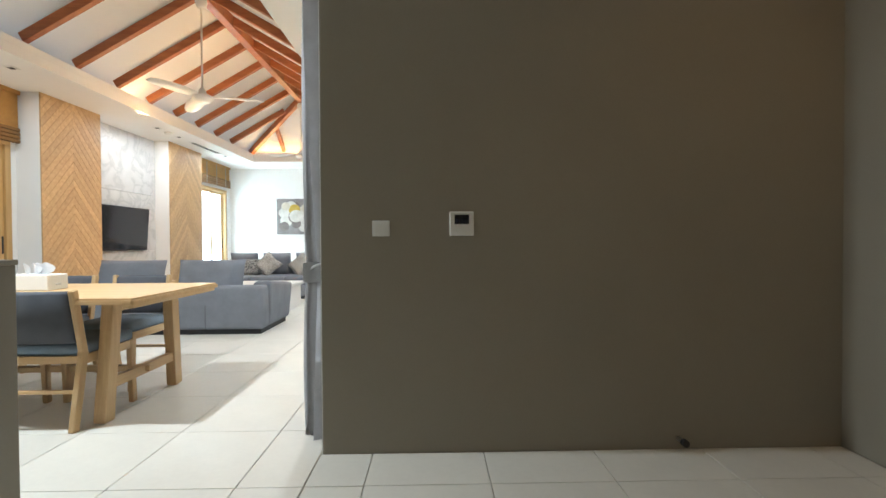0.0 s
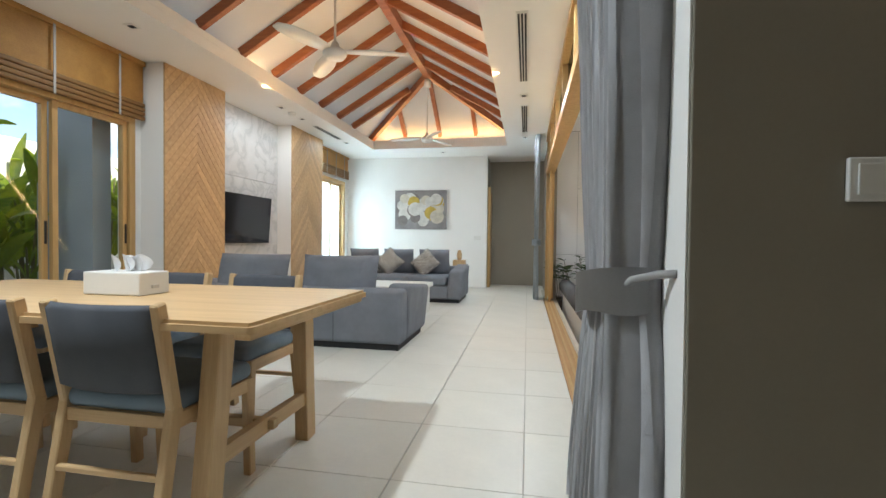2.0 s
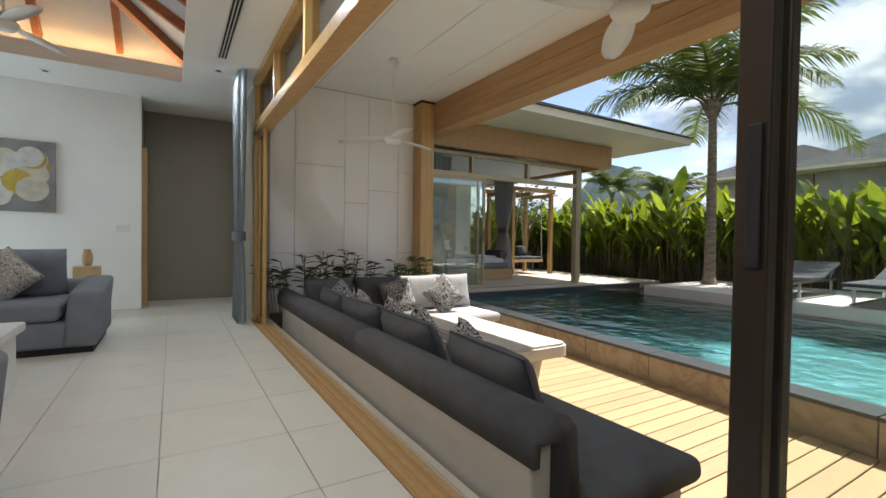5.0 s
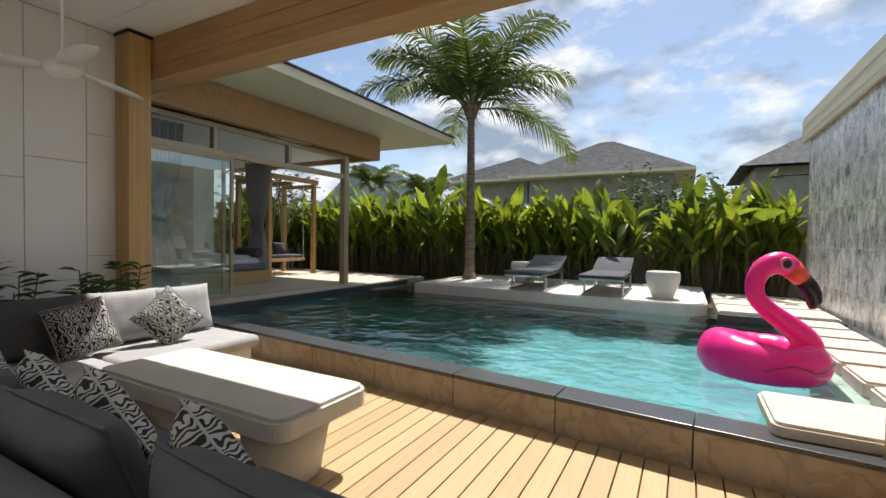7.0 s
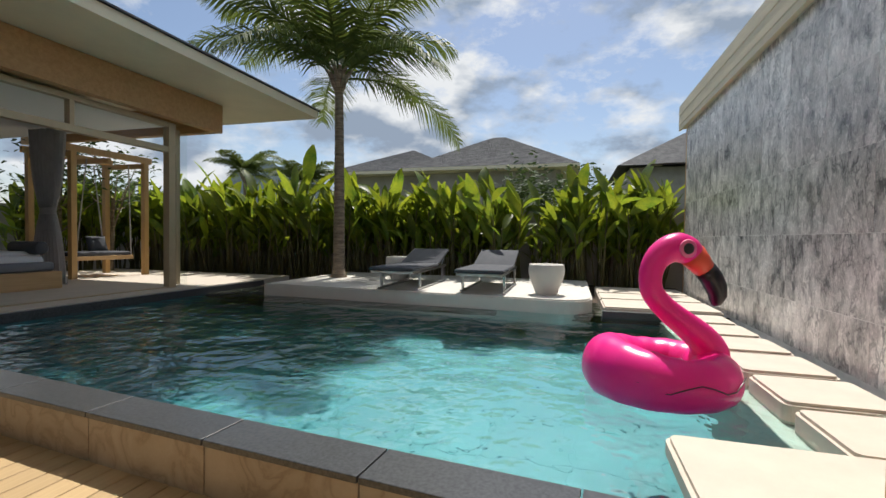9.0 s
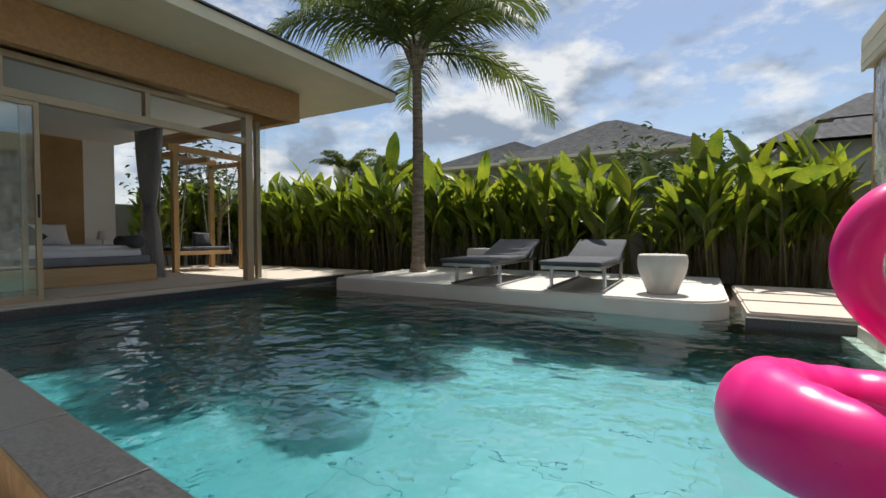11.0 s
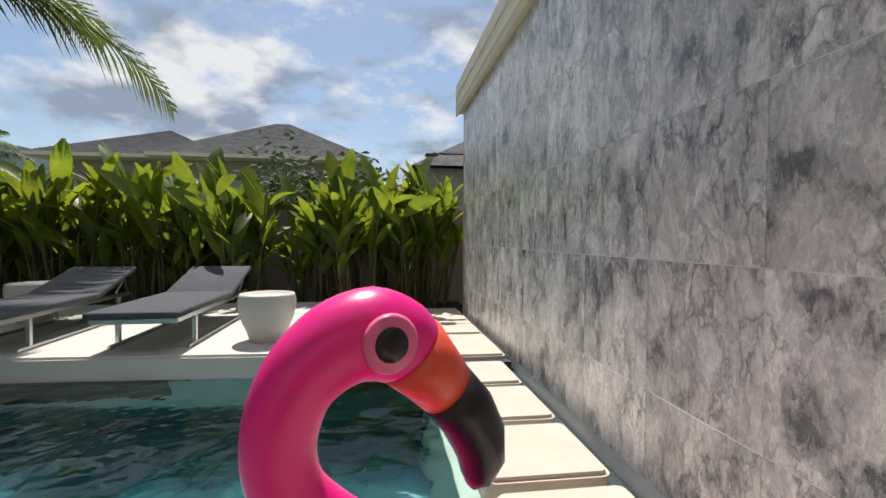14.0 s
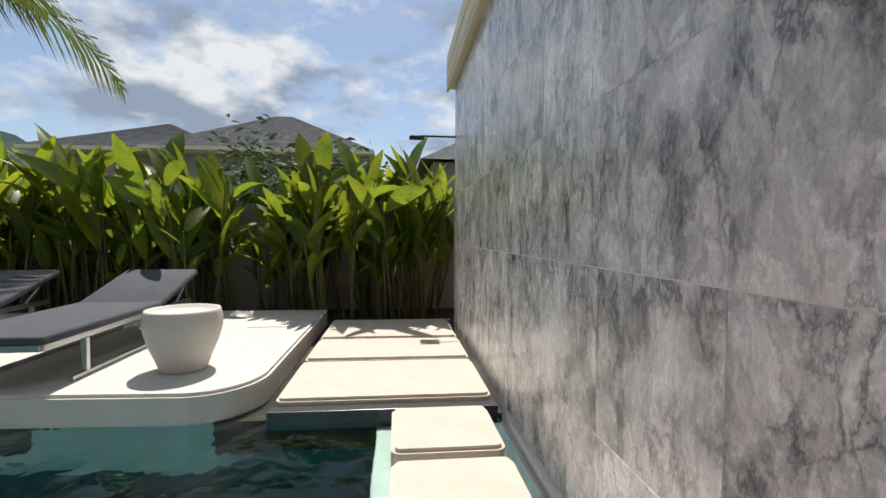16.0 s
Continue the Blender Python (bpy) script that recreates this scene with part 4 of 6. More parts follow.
for s in (-1, 1):
    for t in (-1, 1):
        part("leg", bar((s * 0.845, t * 0.365, 0.0), (s * 0.86, t * 0.30, 0.715), 0.085, 0.07, 0.004, None, (1, 0, 0)), M_OAKZ, table)
    part("stretcher", box((s * 0.852 - 0.02, -0.33, 0.185), (s * 0.852 + 0.02, 0.33, 0.25), 0.004), M_OAKY, table)
    part("cross_bar", box((s * 0.86 - 0.025, -0.33, 0.645), (s * 0.86 + 0.025, 0.33, 0.714), 0.004), M_OAKY, table)
part("long_stretcher", box((-0.9, -0.02, 0.20), (0.9, 0.02, 0.24), 0.004), M_OAK, table)


def dining_chair(at, rz):
    c = thing("dining_chair", at, "oak dining chair with charcoal back and blue-grey seat", "chair", "chairs round the table", rz)
    # faces +y; back at -y
    part("seat", pad((-0.225, -0.20, 0.41), (0.225, 0.25, 0.49), 0.035), M_SEAT, c, "blue-grey cushioned seat", True)
    bm = bmesh.new()
    n = 10
    rows = []
    for i in range(n + 1):
        u = -1 + 2 * i / n
        yb = -0.205 - 0.035 * (1 - u * u)
        rows.append([bm.verts.new((u * 0.20, yb + dy - (z - 0.5) * 0.18, z)) for dy, z in ((-0.022, 0.505), (-0.022, 0.775), (0.0, 0.795), (0.022, 0.775), (0.022, 0.505), (0.0, 0.49))])
    for a, b in zip(rows, rows[1:]):
        for k in range(6):
            bm.faces.new((a[k], a[(k + 1) % 6], b[(k + 1) % 6], b[k]))
    bm.faces.new(rows[0])
    bm.faces.new(rows[-1][::-1])
    part("backrest", bm, M_GREY_D, c, "charcoal padded backrest", True)
    for s in (-1, 1):
        part("back_leg", bar((s * 0.215, -0.265, 0), (s * 0.215, -0.185, 0.44), 0.034, 0.048, 0.004, None, (0, 1, 0)), M_OAKZ, c)
        part("back_post", bar((s * 0.215, -0.185, 0.43), (s * 0.215, -0.255, 0.80), 0.032, 0.046, 0.006, None, (0, 1, 0)), M_OAKZ, c)
        part("front_leg", bar((s * 0.215, 0.235, 0), (s * 0.215, 0.215, 0.42), 0.034, 0.042, 0.004, None, (0, 1, 0)), M_OAKZ, c)
        part("side_rail", box((s * 0.215 - 0.014, -0.19, 0.365), (s * 0.215 + 0.014, 0.22, 0.42), 0.004), M_OAKY, c)
    part("back_rail", box((-0.20, -0.205, 0.37), (0.20, -0.185, 0.415), 0.003), M_OAK, c)
    part("front_rail", box((-0.20, 0.20, 0.37), (0.20, 0.222, 0.415), 0.003), M_OAK, c)
    part("stretcher", bar((-0.21, -0.235, 0.22), (0.21, -0.235, 0.22), 0.022, 0.022, 0.004), M_OAK, c)
    return c


chair = dining_chair((-1.73, 2.74, 0), 0)
for x in (-2.29, -2.85):
    copy_thing(chair, pose(x, 2.735, 0))
for x in (-1.88, -2.48, -3.08):
    copy_thing(chair, pose(x, 3.42, 0, 0, 0, 180))

tb = thing("tissue_box", (-2.19, 3.03, 0.75), "white tissue box with a tissue pulled up", "tissue box")
part("box", box((-0.15, -0.085, 0.001), (0.15, 0.085, 0.105), 0.006), M_PLASTIC, tb)
part("drawer_tab", box((0.151, -0.02, 0.03), (0.156, 0.02, 0.045), 0.001), M_CHROME, tb)
bm = bmesh.new()
rt = random.Random(2)
for k in range(5):
    leaf_shape(bm, (rt.uniform(-0.05, 0.05), rt.uniform(-0.02, 0.02), 0.10), (rt.uniform(-1, 1), rt.uniform(-0.5, 0.5), 1.3), 0.085, 0.10, 0.6, rt, 4, 0.5)
part("tissue", bm, M_LINEN, tb, "", True)


# ---- indoor sofas ----
def sofa(name, at, width, rz, label, cushions=2, group="grey sofas"):
    """Faces +y; back along -y; origin in the middle of the back's foot."""
    s = thing(name, at, label, "sofa", group, rz)
    h = width / 2
    part("plinth", box((-h + 0.04, 0.04, 0.0), (h - 0.04, 0.92, 0.055)), M_BLACK, s, "black recessed plinth")
    part("base", pad((-h + 0.2, 0.16, 0.055), (h - 0.2, 0.96, 0.27), 0.03), M_GREY, s, "", True)
    part("back", pad((-h, 0.0, 0.055), (h, 0.22, 0.56), 0.045), M_GREY, s, "", True)
    for t in (-1, 1):
        bm = box((t * h - (0.24 if t > 0 else 0), 0.20, 0.055), (t * h + (0.24 if t < 0 else 0), 0.99, 0.60), 0.05, None, 4)
        for v in bm.verts:
            if v.co.z > 0.4:
                v.co.x += t * 0.05 * (v.co.z - 0.4) / 0.2
                v.co.z -= 0.07 * max(0, (v.co.y - 0.4)) / 0.55
        part("arm", bm, M_GREY, s, "", True)
    n = cushions
    w = (width - 0.5) / n
    for k in range(n):
        x = -h + 0.25 + w * (k + 0.5)
        part("seat_cushion", pad((x - w / 2 + 0.004, 0.22, 0.271), (x + w / 2 - 0.004, 0.97, 0.43), 0.05), M_GREY, s, "", True)
        m = Matrix.Translation((x, 0.29, 0.635)) @ Matrix.Rotation(radians(76), 4, "X")
        part("back_cushion", cushion(w * 0.84, 0.46, 0.26, None, m, 12, 0.3, k), M_GREY, s, "", True)
    part("seam", box((h * 0.45, -0.003, 0.06), (h * 0.45 + 0.006, -0.0005, 0.34)), M_GREY_D, s)
    return s


def throw_pillow(at, rx, rz, material, label, size=0.44, ry=45, group="patterned cushions"):
    p = thing("throw_pillow", at, label, "pillow", group)
    p.matrix_world = pose(*at, rx, 0, rz) @ pose(0, 0, 0, 0, 0, ry)
    part("cover", cushion(size, size, 0.15, None, None, 12, 0.9, int(at[0] * 100) % 97), material, p, "", True)
    part("piping", tube([(size / 2 * a, size / 2 * b, 0) for a, b in ((-0.99, -0.99), (0, -0.94), (0.99, -0.99), (0.94, 0), (0.99, 0.99), (0, 0.94), (-0.99, 0.99), (-0.94, 0), (-0.99, -0.99))], 0.005, 6), M_OUT_L, p)
    return p


sofa("sofa", (-2.66, 5.14, 0), 2.40, 0, "blue-grey upholstered two-seat sofa on a black plinth", 2)
sofa("sofa", (-2.62, 9.35, 0), 2.45, 180, "blue-grey upholstered sofa with patterned cushions against it", 3)
throw_pillow((-2.75, 8.86, 0.63), 68, 8, M_PATTERN_B, "brown and white patterned square throw pillow stood on its corner", 0.40)
throw_pillow((-2.10, 8.86, 0.62), 68, -8, M_PATTERN_B, "brown and white patterned square throw pillow stood on its corner", 0.40)
throw_pillow((-3.05, 8.84, 0.58), 68, 12, M_PATTERN, "black and white patterned throw pillow", 0.34, 0)
ct = thing("coffee_table", (-2.3, 7.15, 0), "white lacquered block coffee table", "coffee table")
part("top", box((-0.62, -0.42, 0.36), (0.62, 0.42, 0.42), 0.012), M_PLASTIC, ct)
part("body", box((-0.58, -0.38, 0.0), (0.58, 0.38, 0.36), 0.008), M_PLASTIC, ct)
vs = thing("wooden_vase", (-1.72, 10.35, 0.0), "slim oak floor stand with a turned wooden vase", "vase")
part("stand", box((-0.12, -0.12, 0), (0.12, 0.12, 0.62), 0.006), M_OAKZ, vs)
part("vase", lathe([(0.03, 0.621), (0.05, 0.66), (0.055, 0.74), (0.035, 0.80), (0.04, 0.82)], 20), M_OAKZ, vs, "", True)


# ---- terrace: sunken deck, seating ----
DECK_Z, WATER_Z, COPE_Z = -0.28, -0.06, -0.02
SLOPE = 0.09                        # the pool edge runs slightly askew to the house


def edge_x(y):
    return 2.67 + (y - 3.9) * SLOPE


setting("floor_ledge", box((0.12, 2.30, -0.30), (0.16, 9.9, -0.004)), M_SAND, "pale terrazzo ledge beside the sliding track")
setting("terrace_base", box((0.16, 2.30, -0.40), (2.74, 9.9, DECK_Z - 0.03)), M_SOIL)
step = thing("terrace_step", (0.16, 2.45, DECK_Z), "pale terrazzo step with grooved nosing", "step")
part("tread", box((0, 0, 0), (0.42, 2.05, 0.14), 0.006), M_SAND, step)
for k in range(2):
    part("groove", box((0.34 + 0.03 * k, 0.02, 0.1402), (0.348 + 0.03 * k, 2.03, 0.142)), M_GREY_D, step)

ww = tagged(new("wall_terrace"), "white panelled wall at the end of the terrace", "", "", "structure")
part("backing", box((0.15, 9.9, -0.3), (2.60, 10.05, 3.08)), M_OUT_L, ww)
cuts_x, cuts_z = (0.15, 0.55, 1.24, 1.60, 2.08, 2.60), ((0.0, 0.78, 3.06), (0.0, 0.78, 2.0, 3.06), (0.0, 1.5, 3.06), (0.0, 0.55, 1.7, 3.06), (0.0, 0.78, 2.0, 3.06))
for k in range(5):
    for z0, z1 in zip(cuts_z[k], cuts_z[k][1:]):
        part("panel", box((cuts_x[k] + 0.003, 9.885, z0 + 0.003), (cuts_x[k + 1] - 0.003, 9.899, z1 - 0.003), 0.002), M_WHITE, ww)

cl = bmesh.new()
for k in range(4):
    box((0.16 + 0.66 * k + 0.004, 2.30, 3.07), (0.16 + 0.66 * (k + 1) - 0.004, 10.9, 3.10), 0, cl)
box((0.16, 2.30, 3.101), (2.88, 10.9, 3.2), 0, cl)
setting("ceiling_terrace", cl, M_CEIL, "white boarded ceiling over the terrace")
setting("wall_over_glass", box((0.0, 2.30, 2.85), (0.16, 10.0, 3.3)), M_WHITE)
setting("roof_terrace", box((-0.2, 2.0, 3.21), (2.9, 11.0, 3.45)), M_SHINGLE)
fb = thing("roof_beam", (0, 0, 0), "cedar clad boxed beam at the terrace edge", "beam")
for k in range(3):
    for x0, x1 in ((2.55, 2.57), (2.80, 2.82)):
        part("board", box((x0, 2.9, 2.62 + 0.15 * k + 0.003), (x1, 10.75, 2.62 + 0.15 * (k + 1) - 0.003), 0.002), M_CEDAR, fb)
part("underside", box((2.57, 2.9, 2.625), (2.80, 10.75, 2.65)), M_CEDAR, fb)
part("core", box((2.575, 2.92, 2.655), (2.795, 10.74, 3.065)), M_CEDAR, fb)


def column(at, w, d, z0, z1, label):
    c = thing("timber_column", at, label, "column", "timber columns")
    for k in range(2):
        y = -d / 2 + d / 2 * k
        part("stave", box((-w / 2, y + 0.002, z0), (w / 2, y + d / 2 - 0.002, z1), 0.006), M_FRAME, c)
    part("cap", box((-w / 2 - 0.01, -d / 2 - 0.01, z1), (w / 2 + 0.01, d / 2 + 0.01, z1 + 0.03), 0.003), M_BLACK, c)


column((2.43, 9.73, 0), 0.22, 0.26, -0.28, 3.035, "honey timber column with a black cap")
column((2.60, 3.60, 0), 0.36, 0.34, -0.28, 2.617, "honey timber column beside the pool")

deck = tagged(new("deck"), "sunlit teak deck boards", "", "", "structure")
board_mesh = mesh_of(box((0, -0.062, 0), (2.96, 0.062, 0.026), 0.003, None, 1), "deck_board", M_DECK)
for k in range(56):
    b = new("deck_board", board_mesh)
    b.parent = deck
    b.matrix_world = pose(0.16, 2.40 + 0.131 * k, DECK_Z - 0.026) @ Matrix.Diagonal((min(1.0, (edge_x(2.40 + 0.131 * k) - 0.10) / 2.96), 1, 1, 1))

os_ = thing("outdoor_sofa", (0, 0, 0), "built-in white outdoor sofa with grey canvas upholstery", "sofa")
part("back_wall", box((0.25, 4.86, DECK_Z), (0.35, 9.15, 0.27), 0.01), M_RENDER, os_)
part("seat_base", box((0.352, 4.80, DECK_Z), (1.10, 9.15, -0.06), 0.012), M_RENDER, os_)
part("bench_base", box((1.10, 8.28, DECK_Z), (2.74, 9.15, -0.06), 0.012), M_RENDER, os_)
part("back_ledge", box((0.352, 9.05, -0.06), (2.72, 9.20, 0.27), 0.01), M_RENDER, os_)
for y0, y1 in ((4.80, 6.58), (6.585, 9.2)):
    bm = bmesh.new()
    prof = [(0.155, 0.20), (0.15, 0.30), (0.175, 0.355), (0.24, 0.375), (0.32, 0.36), (0.365, 0.31), (0.385, 0.10), (0.385, 0.02), (0.31, 0.02), (0.305, 0.275), (0.19, 0.275), (0.185, 0.20)]
    a = [bm.verts.new((x + 0.05, y0, z)) for x, z in prof]
    b = [bm.verts.new((x + 0.05, y1, z)) for x, z in prof]
    for i in range(len(prof)):
        j = (i + 1) % len(prof)
        bm.faces.new((a[i], a[j], b[j], b[i]))
    bm.faces.new(a[::-1])
    bm.faces.new(b)
    part("back_pad", bm, M_OUT, os_, "", True)
for y0, y1 in ((4.72, 6.2), (6.205, 8.27)):
    part("seat_pad", pad((0.44, y0, -0.059), (1.14, y1, 0.06), 0.05), M_OUT, os_, "", True)
# bench pads in the paler canvas: sunlight put into their colour
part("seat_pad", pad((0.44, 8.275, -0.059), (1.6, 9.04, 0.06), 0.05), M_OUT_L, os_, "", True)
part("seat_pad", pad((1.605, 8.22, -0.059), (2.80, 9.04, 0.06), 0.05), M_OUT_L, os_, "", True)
k = 0
for y in (5.48, 6.38, 7.22, 8.02):
    c = thing("back_cushion", (0.56, y, 0.255), "grey canvas back cushion with piped edges", "cushion", "outdoor back cushions")
    c.matrix_world = pose(0.56, y, 0.255, 0, 70, 4 * ((k % 3) - 1))
    part("cover", cushion(0.46, 0.70, 0.20, None, None, 12, 0.5, k + 20), M_OUT, c, "", True)
    q = [(0.23 * a, 0.35 * b, 0) for a, b in ((-0.99, -0.99), (0, -0.97), (0.99, -0.99), (0.97, 0), (0.99, 0.99), (0, 0.97), (-0.99, 0.99), (-0.97, 0), (-0.99, -0.99))]
    part("piping", tube(q, 0.006, 6), M_GREY_D, c)
    k += 1
# the two cushions nearer the pool get the sunlit tone
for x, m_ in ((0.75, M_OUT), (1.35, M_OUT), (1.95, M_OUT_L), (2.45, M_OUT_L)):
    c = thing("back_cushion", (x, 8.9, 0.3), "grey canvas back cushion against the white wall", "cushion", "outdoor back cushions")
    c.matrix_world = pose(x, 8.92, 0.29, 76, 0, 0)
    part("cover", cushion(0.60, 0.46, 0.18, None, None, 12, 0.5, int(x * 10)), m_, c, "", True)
for x, y, rz, s, ry in ((0.72, 5.90, 80, 0.38, 40), (0.73, 6.50, 84, 0.40, 45), (0.73, 7.00, 84, 0.38, 45), (0.74, 7.72, 80, 0.36, 45), (0.80, 8.62, 25, 0.38, 30), (1.55, 8.70, -6, 0.42, 12), (2.15, 8.62, -14, 0.42, 40)):
    throw_pillow((x, y, 0.275), 70, rz, M_PATTERN, "black and white meander patterned throw pillow", s, ry)

ot = thing("outdoor_table", (1.57, 7.03, DECK_Z), "long white terrazzo table on two tapered drum legs", "table")
part("tabletop", rounded_slab(-0.33, -0.82, 0.33, 0.82, 0.35, 0.455, 0.09, 6, 0.02), M_RENDER, ot)
for y in (-0.5, 0.5):
    part("drum_leg", lathe([(0.17, 0.0), (0.19, 0.02), (0.245, 0.348)], 32), M_RENDER, ot, "", True).matrix_world = pose(1.57, 7.03 + y, DECK_Z)


def bamboo_shrub(at, height, seed):
    s = thing("terrace_plant", at, "dark green lady palm in the planting strip behind the sofa", "plant", "terrace plants")
    rng = random.Random(seed)
    stems, leaves = bmesh.new(), bmesh.new()
    for _ in range(7):
        dx, dy = rng.uniform(-0.16, 0.16), rng.uniform(-0.05, 0.05)
        h = height * rng.uniform(0.6, 1.0)
        top = Vector((dx * 2.0, dy * 2 - 0.03, h))
        tube([(dx, dy, 0), (dx * 1.4, dy, h * 0.5), top], 0.005, 5, stems)
        for _ in range(9):
            a = rng.uniform(0, 6.28)
            f = rng.uniform(0.6, 1.0)
            leaf_shape(leaves, (dx * (1 + f), dy * (1 + f), h * f), (math.cos(a), math.sin(a) * 0.8, 0.4), rng.uniform(0.12, 0.2), 0.032, 0.7, rng, 3, 0.15)
    tagged(part("stem_cluster", stems, M_STEM, s), kind="stuff")
    tagged(part("foliage", leaves, M_DARKLEAF, s), kind="stuff")


for k, x in enumerate((0.30, 0.58, 0.85, 1.12, 1.40, 1.95, 2.25)):
    bamboo_shrub((x, 9.45, -0.02), 0.86 if k not in (4, 5) else 0.7, k + 60)
setting("planter_soil", box((0.16, 9.21, -0.3), (2.60, 9.88, -0.02)), M_SOIL, "soil strip behind the outdoor sofa")
ceiling_fan(1.33, 8.45, 3.07, 2.15, 20, "white three-blade fan hung from the terrace ceiling")
ceiling_fan(1.33, 5.30, 3.07, 2.30, 48, "white three-blade fan hung from the terrace ceiling")

# ---- pool ----
PX1, PY0, PY1 = 7.45, 2.86, 10.32
setting("pool_floor", box((2.2, PY0 - 0.1, -1.45), (8.6, 10.6, -1.295)), M_POOL, "green stone tiled pool floor")
pf = tagged(new("pool_floor_tiles"), "large green stone pool tiles", "", "", "structure")
tile_mesh = mesh_of(box((0.004, 0.004, 0), (0.596, 0.596, 0.02), 0.003, None, 1), "pool_tile", M_POOL)
for i in range(10):
    for j in range(13):
        o = new("pool_tile", tile_mesh)
        o.parent = pf
        o.matrix_world = pose(2.5 + 0.6 * i, PY0 - 0.05 + 0.6 * j, -1.31)
pw = tagged(new("pool_walls"), "green stone pool walls", "", "", "structure")
part("wall_far", box((PX1, PY0, -1.31), (PX1 + 0.3, 9.3, -0.13)), M_POOL, pw)
part("wall_bay", box((8.4, 9.3, -1.31), (8.6, PY1 + 0.1, -0.13)), M_POOL, pw)
part("wall_house", box((2.7, PY1, -1.31), (8.6, PY1 + 0.07, -0.14)), M_POOL, pw)
part("wall_house_rim", box((2.7, PY1 - 0.01, -0.14), (8.6, PY1 + 0.075, 0.035), 0.004), M_GRANITE, pw, "black granite rim")
part("wall_marble_side", box((2.5, PY0 - 0.2, -1.31), (PX1 + 0.3, PY0, -0.13)), M_POOL, pw)
bm = bmesh.new()
a0, a1 = edge_x(PY0) + 0.09, edge_x(PY1) + 0.09
vv = [bm.verts.new(p) for p in ((a0, PY0, -1.31), (a1, PY1, -1.31), (a1, PY1, COPE_Z - 0.031), (a0, PY0, COPE_Z - 0.031), (a0 + 0.10, PY0, -1.31), (a1 + 0.10, PY1, -1.31), (a1 + 0.10, PY1, COPE_Z - 0.031), (a0 + 0.10, PY0, COPE_Z - 0.031))]
for f in ((0, 1, 2, 3), (4, 7, 6, 5), (3, 2, 6, 7), (0, 3, 7, 4), (1, 5, 6, 2)):
    bm.faces.new([vv[i] for i in f])
part("wall_terrace_side", bm, M_POOL, pw)
bm = bmesh.new()
n = 2
bm.faces.new([bm.verts.new(p) for p in ((edge_x(PY0) + 0.2, PY0, WATER_Z), (8.4, PY0, WATER_Z), (8.4, PY1, WATER_Z), (edge_x(PY1) + 0.2, PY1, WATER_Z))])
water = setting("water", bm, M_WATER, "clear turquoise pool water with small ripples")
water.visible_shadow = False
if water.data.polygons[0].normal.z < 0:
    water.data.flip_normals()
cope = tagged(new("pool_coping"), "black granite coping with tan stone cladding below", "", "", "structure")
yy = 3.78
while yy < PY1 - 0.05:
    y2 = min(yy + 0.80, PY1)
    rot = math.degrees(math.atan(-SLOPE))
    s = part("coping_slab", box((0, 0.002, COPE_Z - 0.03), (0.25, y2 - yy - 0.002, COPE_Z), 0.004), M_GRANITE, cope)
    s.matrix_world = pose(edge_x(yy) - 0.01, yy, 0, 0, 0, rot)
    s = part("cladding_slab", box((0, 0.002, DECK_Z - 0.02), (0.088, y2 - yy - 0.002, COPE_Z - 0.032), 0.003), M_TRAV, cope)
    s.matrix_world = pose(edge_x(yy) + 0.004, yy, 0, 0, 0, rot)
    yy = y2
st = thing("pool_steps", (0, 0, 0), "pale stone entry steps under the water", "steps")
for k in range(3):
    part("tread", box((7.46, 9.34 - 0.0, -1.30), (8.38 - 0.28 * k, 10.30, -0.62 + 0.2 * k if k < 2 else -0.13), 0.01), M_POOL, st)
ledge = thing("pool_bench", (0, 0, 0), "pale glass-edged bench under the stepping slabs", "ledge")
part("bench", box((3.2, 3.0, -1.30), (7.09, 3.60, -0.11), 0.01), M_SAND, ledge)
part("gravel_strip", box((2.7, 2.83, -1.3), (7.09, 2.945, -0.08)), M_GRANITE, ledge)

# stepping slabs
for k in range(6):
    x0 = 3.42 + 0.62 * k
    s = single("stepping_slab", rounded_slab(0, 0, 0.54, 0.56, 0, 0.14, 0.05, 5, 0.018), M_SAND, "cream terrazzo stepping slab over the pool", "slab", (x0, 2.95, -0.095), "stepping slabs")
single("stepping_slab", rounded_slab(0, 0, 0.62, 1.26, 0, 0.072, 0.06, 5, 0.018), M_SAND, "long cream terrazzo landing slab beside the column", "slab", (2.79, 2.95, -0.018), "stepping slabs")
for k, (x0, x1) in enumerate(((7.20, 8.02), (8.09, 8.78), (8.85, 9.75))):
    single("path_slab", rounded_slab(0, 0, x1 - x0, 1.34, 0, 0.12, 0.05, 5, 0.018), M_SAND, "cream terrazzo path slab beside the marble wall", "slab", (x0, 2.88, -0.06), "path slabs")
setting("pool_rim", box((7.10, PY0, -0.13), (7.19, 4.24, 0.02), 0.004), M_GRANITE, "black granite pool rim")
gr = setting("planting_bed", box((7.19, 2.6, -0.5), (14.0, 16.5, -0.065)), M_SOIL, "brown leaf litter bed")

# sun platform
bm = rounded_slab(7.38, 4.34, 10.1, 9.36, -0.7, 0.125, 0.42, 10, 0.02, (0, 0, 1, 0))
for v in bm.verts:
    v.co.x += (v.co.y - 9.36) * 0.05 * max(0.0, (10.1 - v.co.x) / 2.72)
plat = thing("sun_platform", (0, 0, 0), "white rendered sun platform with a rounded corner", "platform")
part("slab", bm, M_RENDER, plat)
lid = part("hatch_lid", box((9.05, 4.53, 0.126), (9.65, 4.97, 0.131), 0.002), M_RENDER, plat, "flush white access hatch")
part("pull", box((9.30, 4.74, 0.1315), (9.40, 4.76, 0.134)), M_GREY_D, lid)
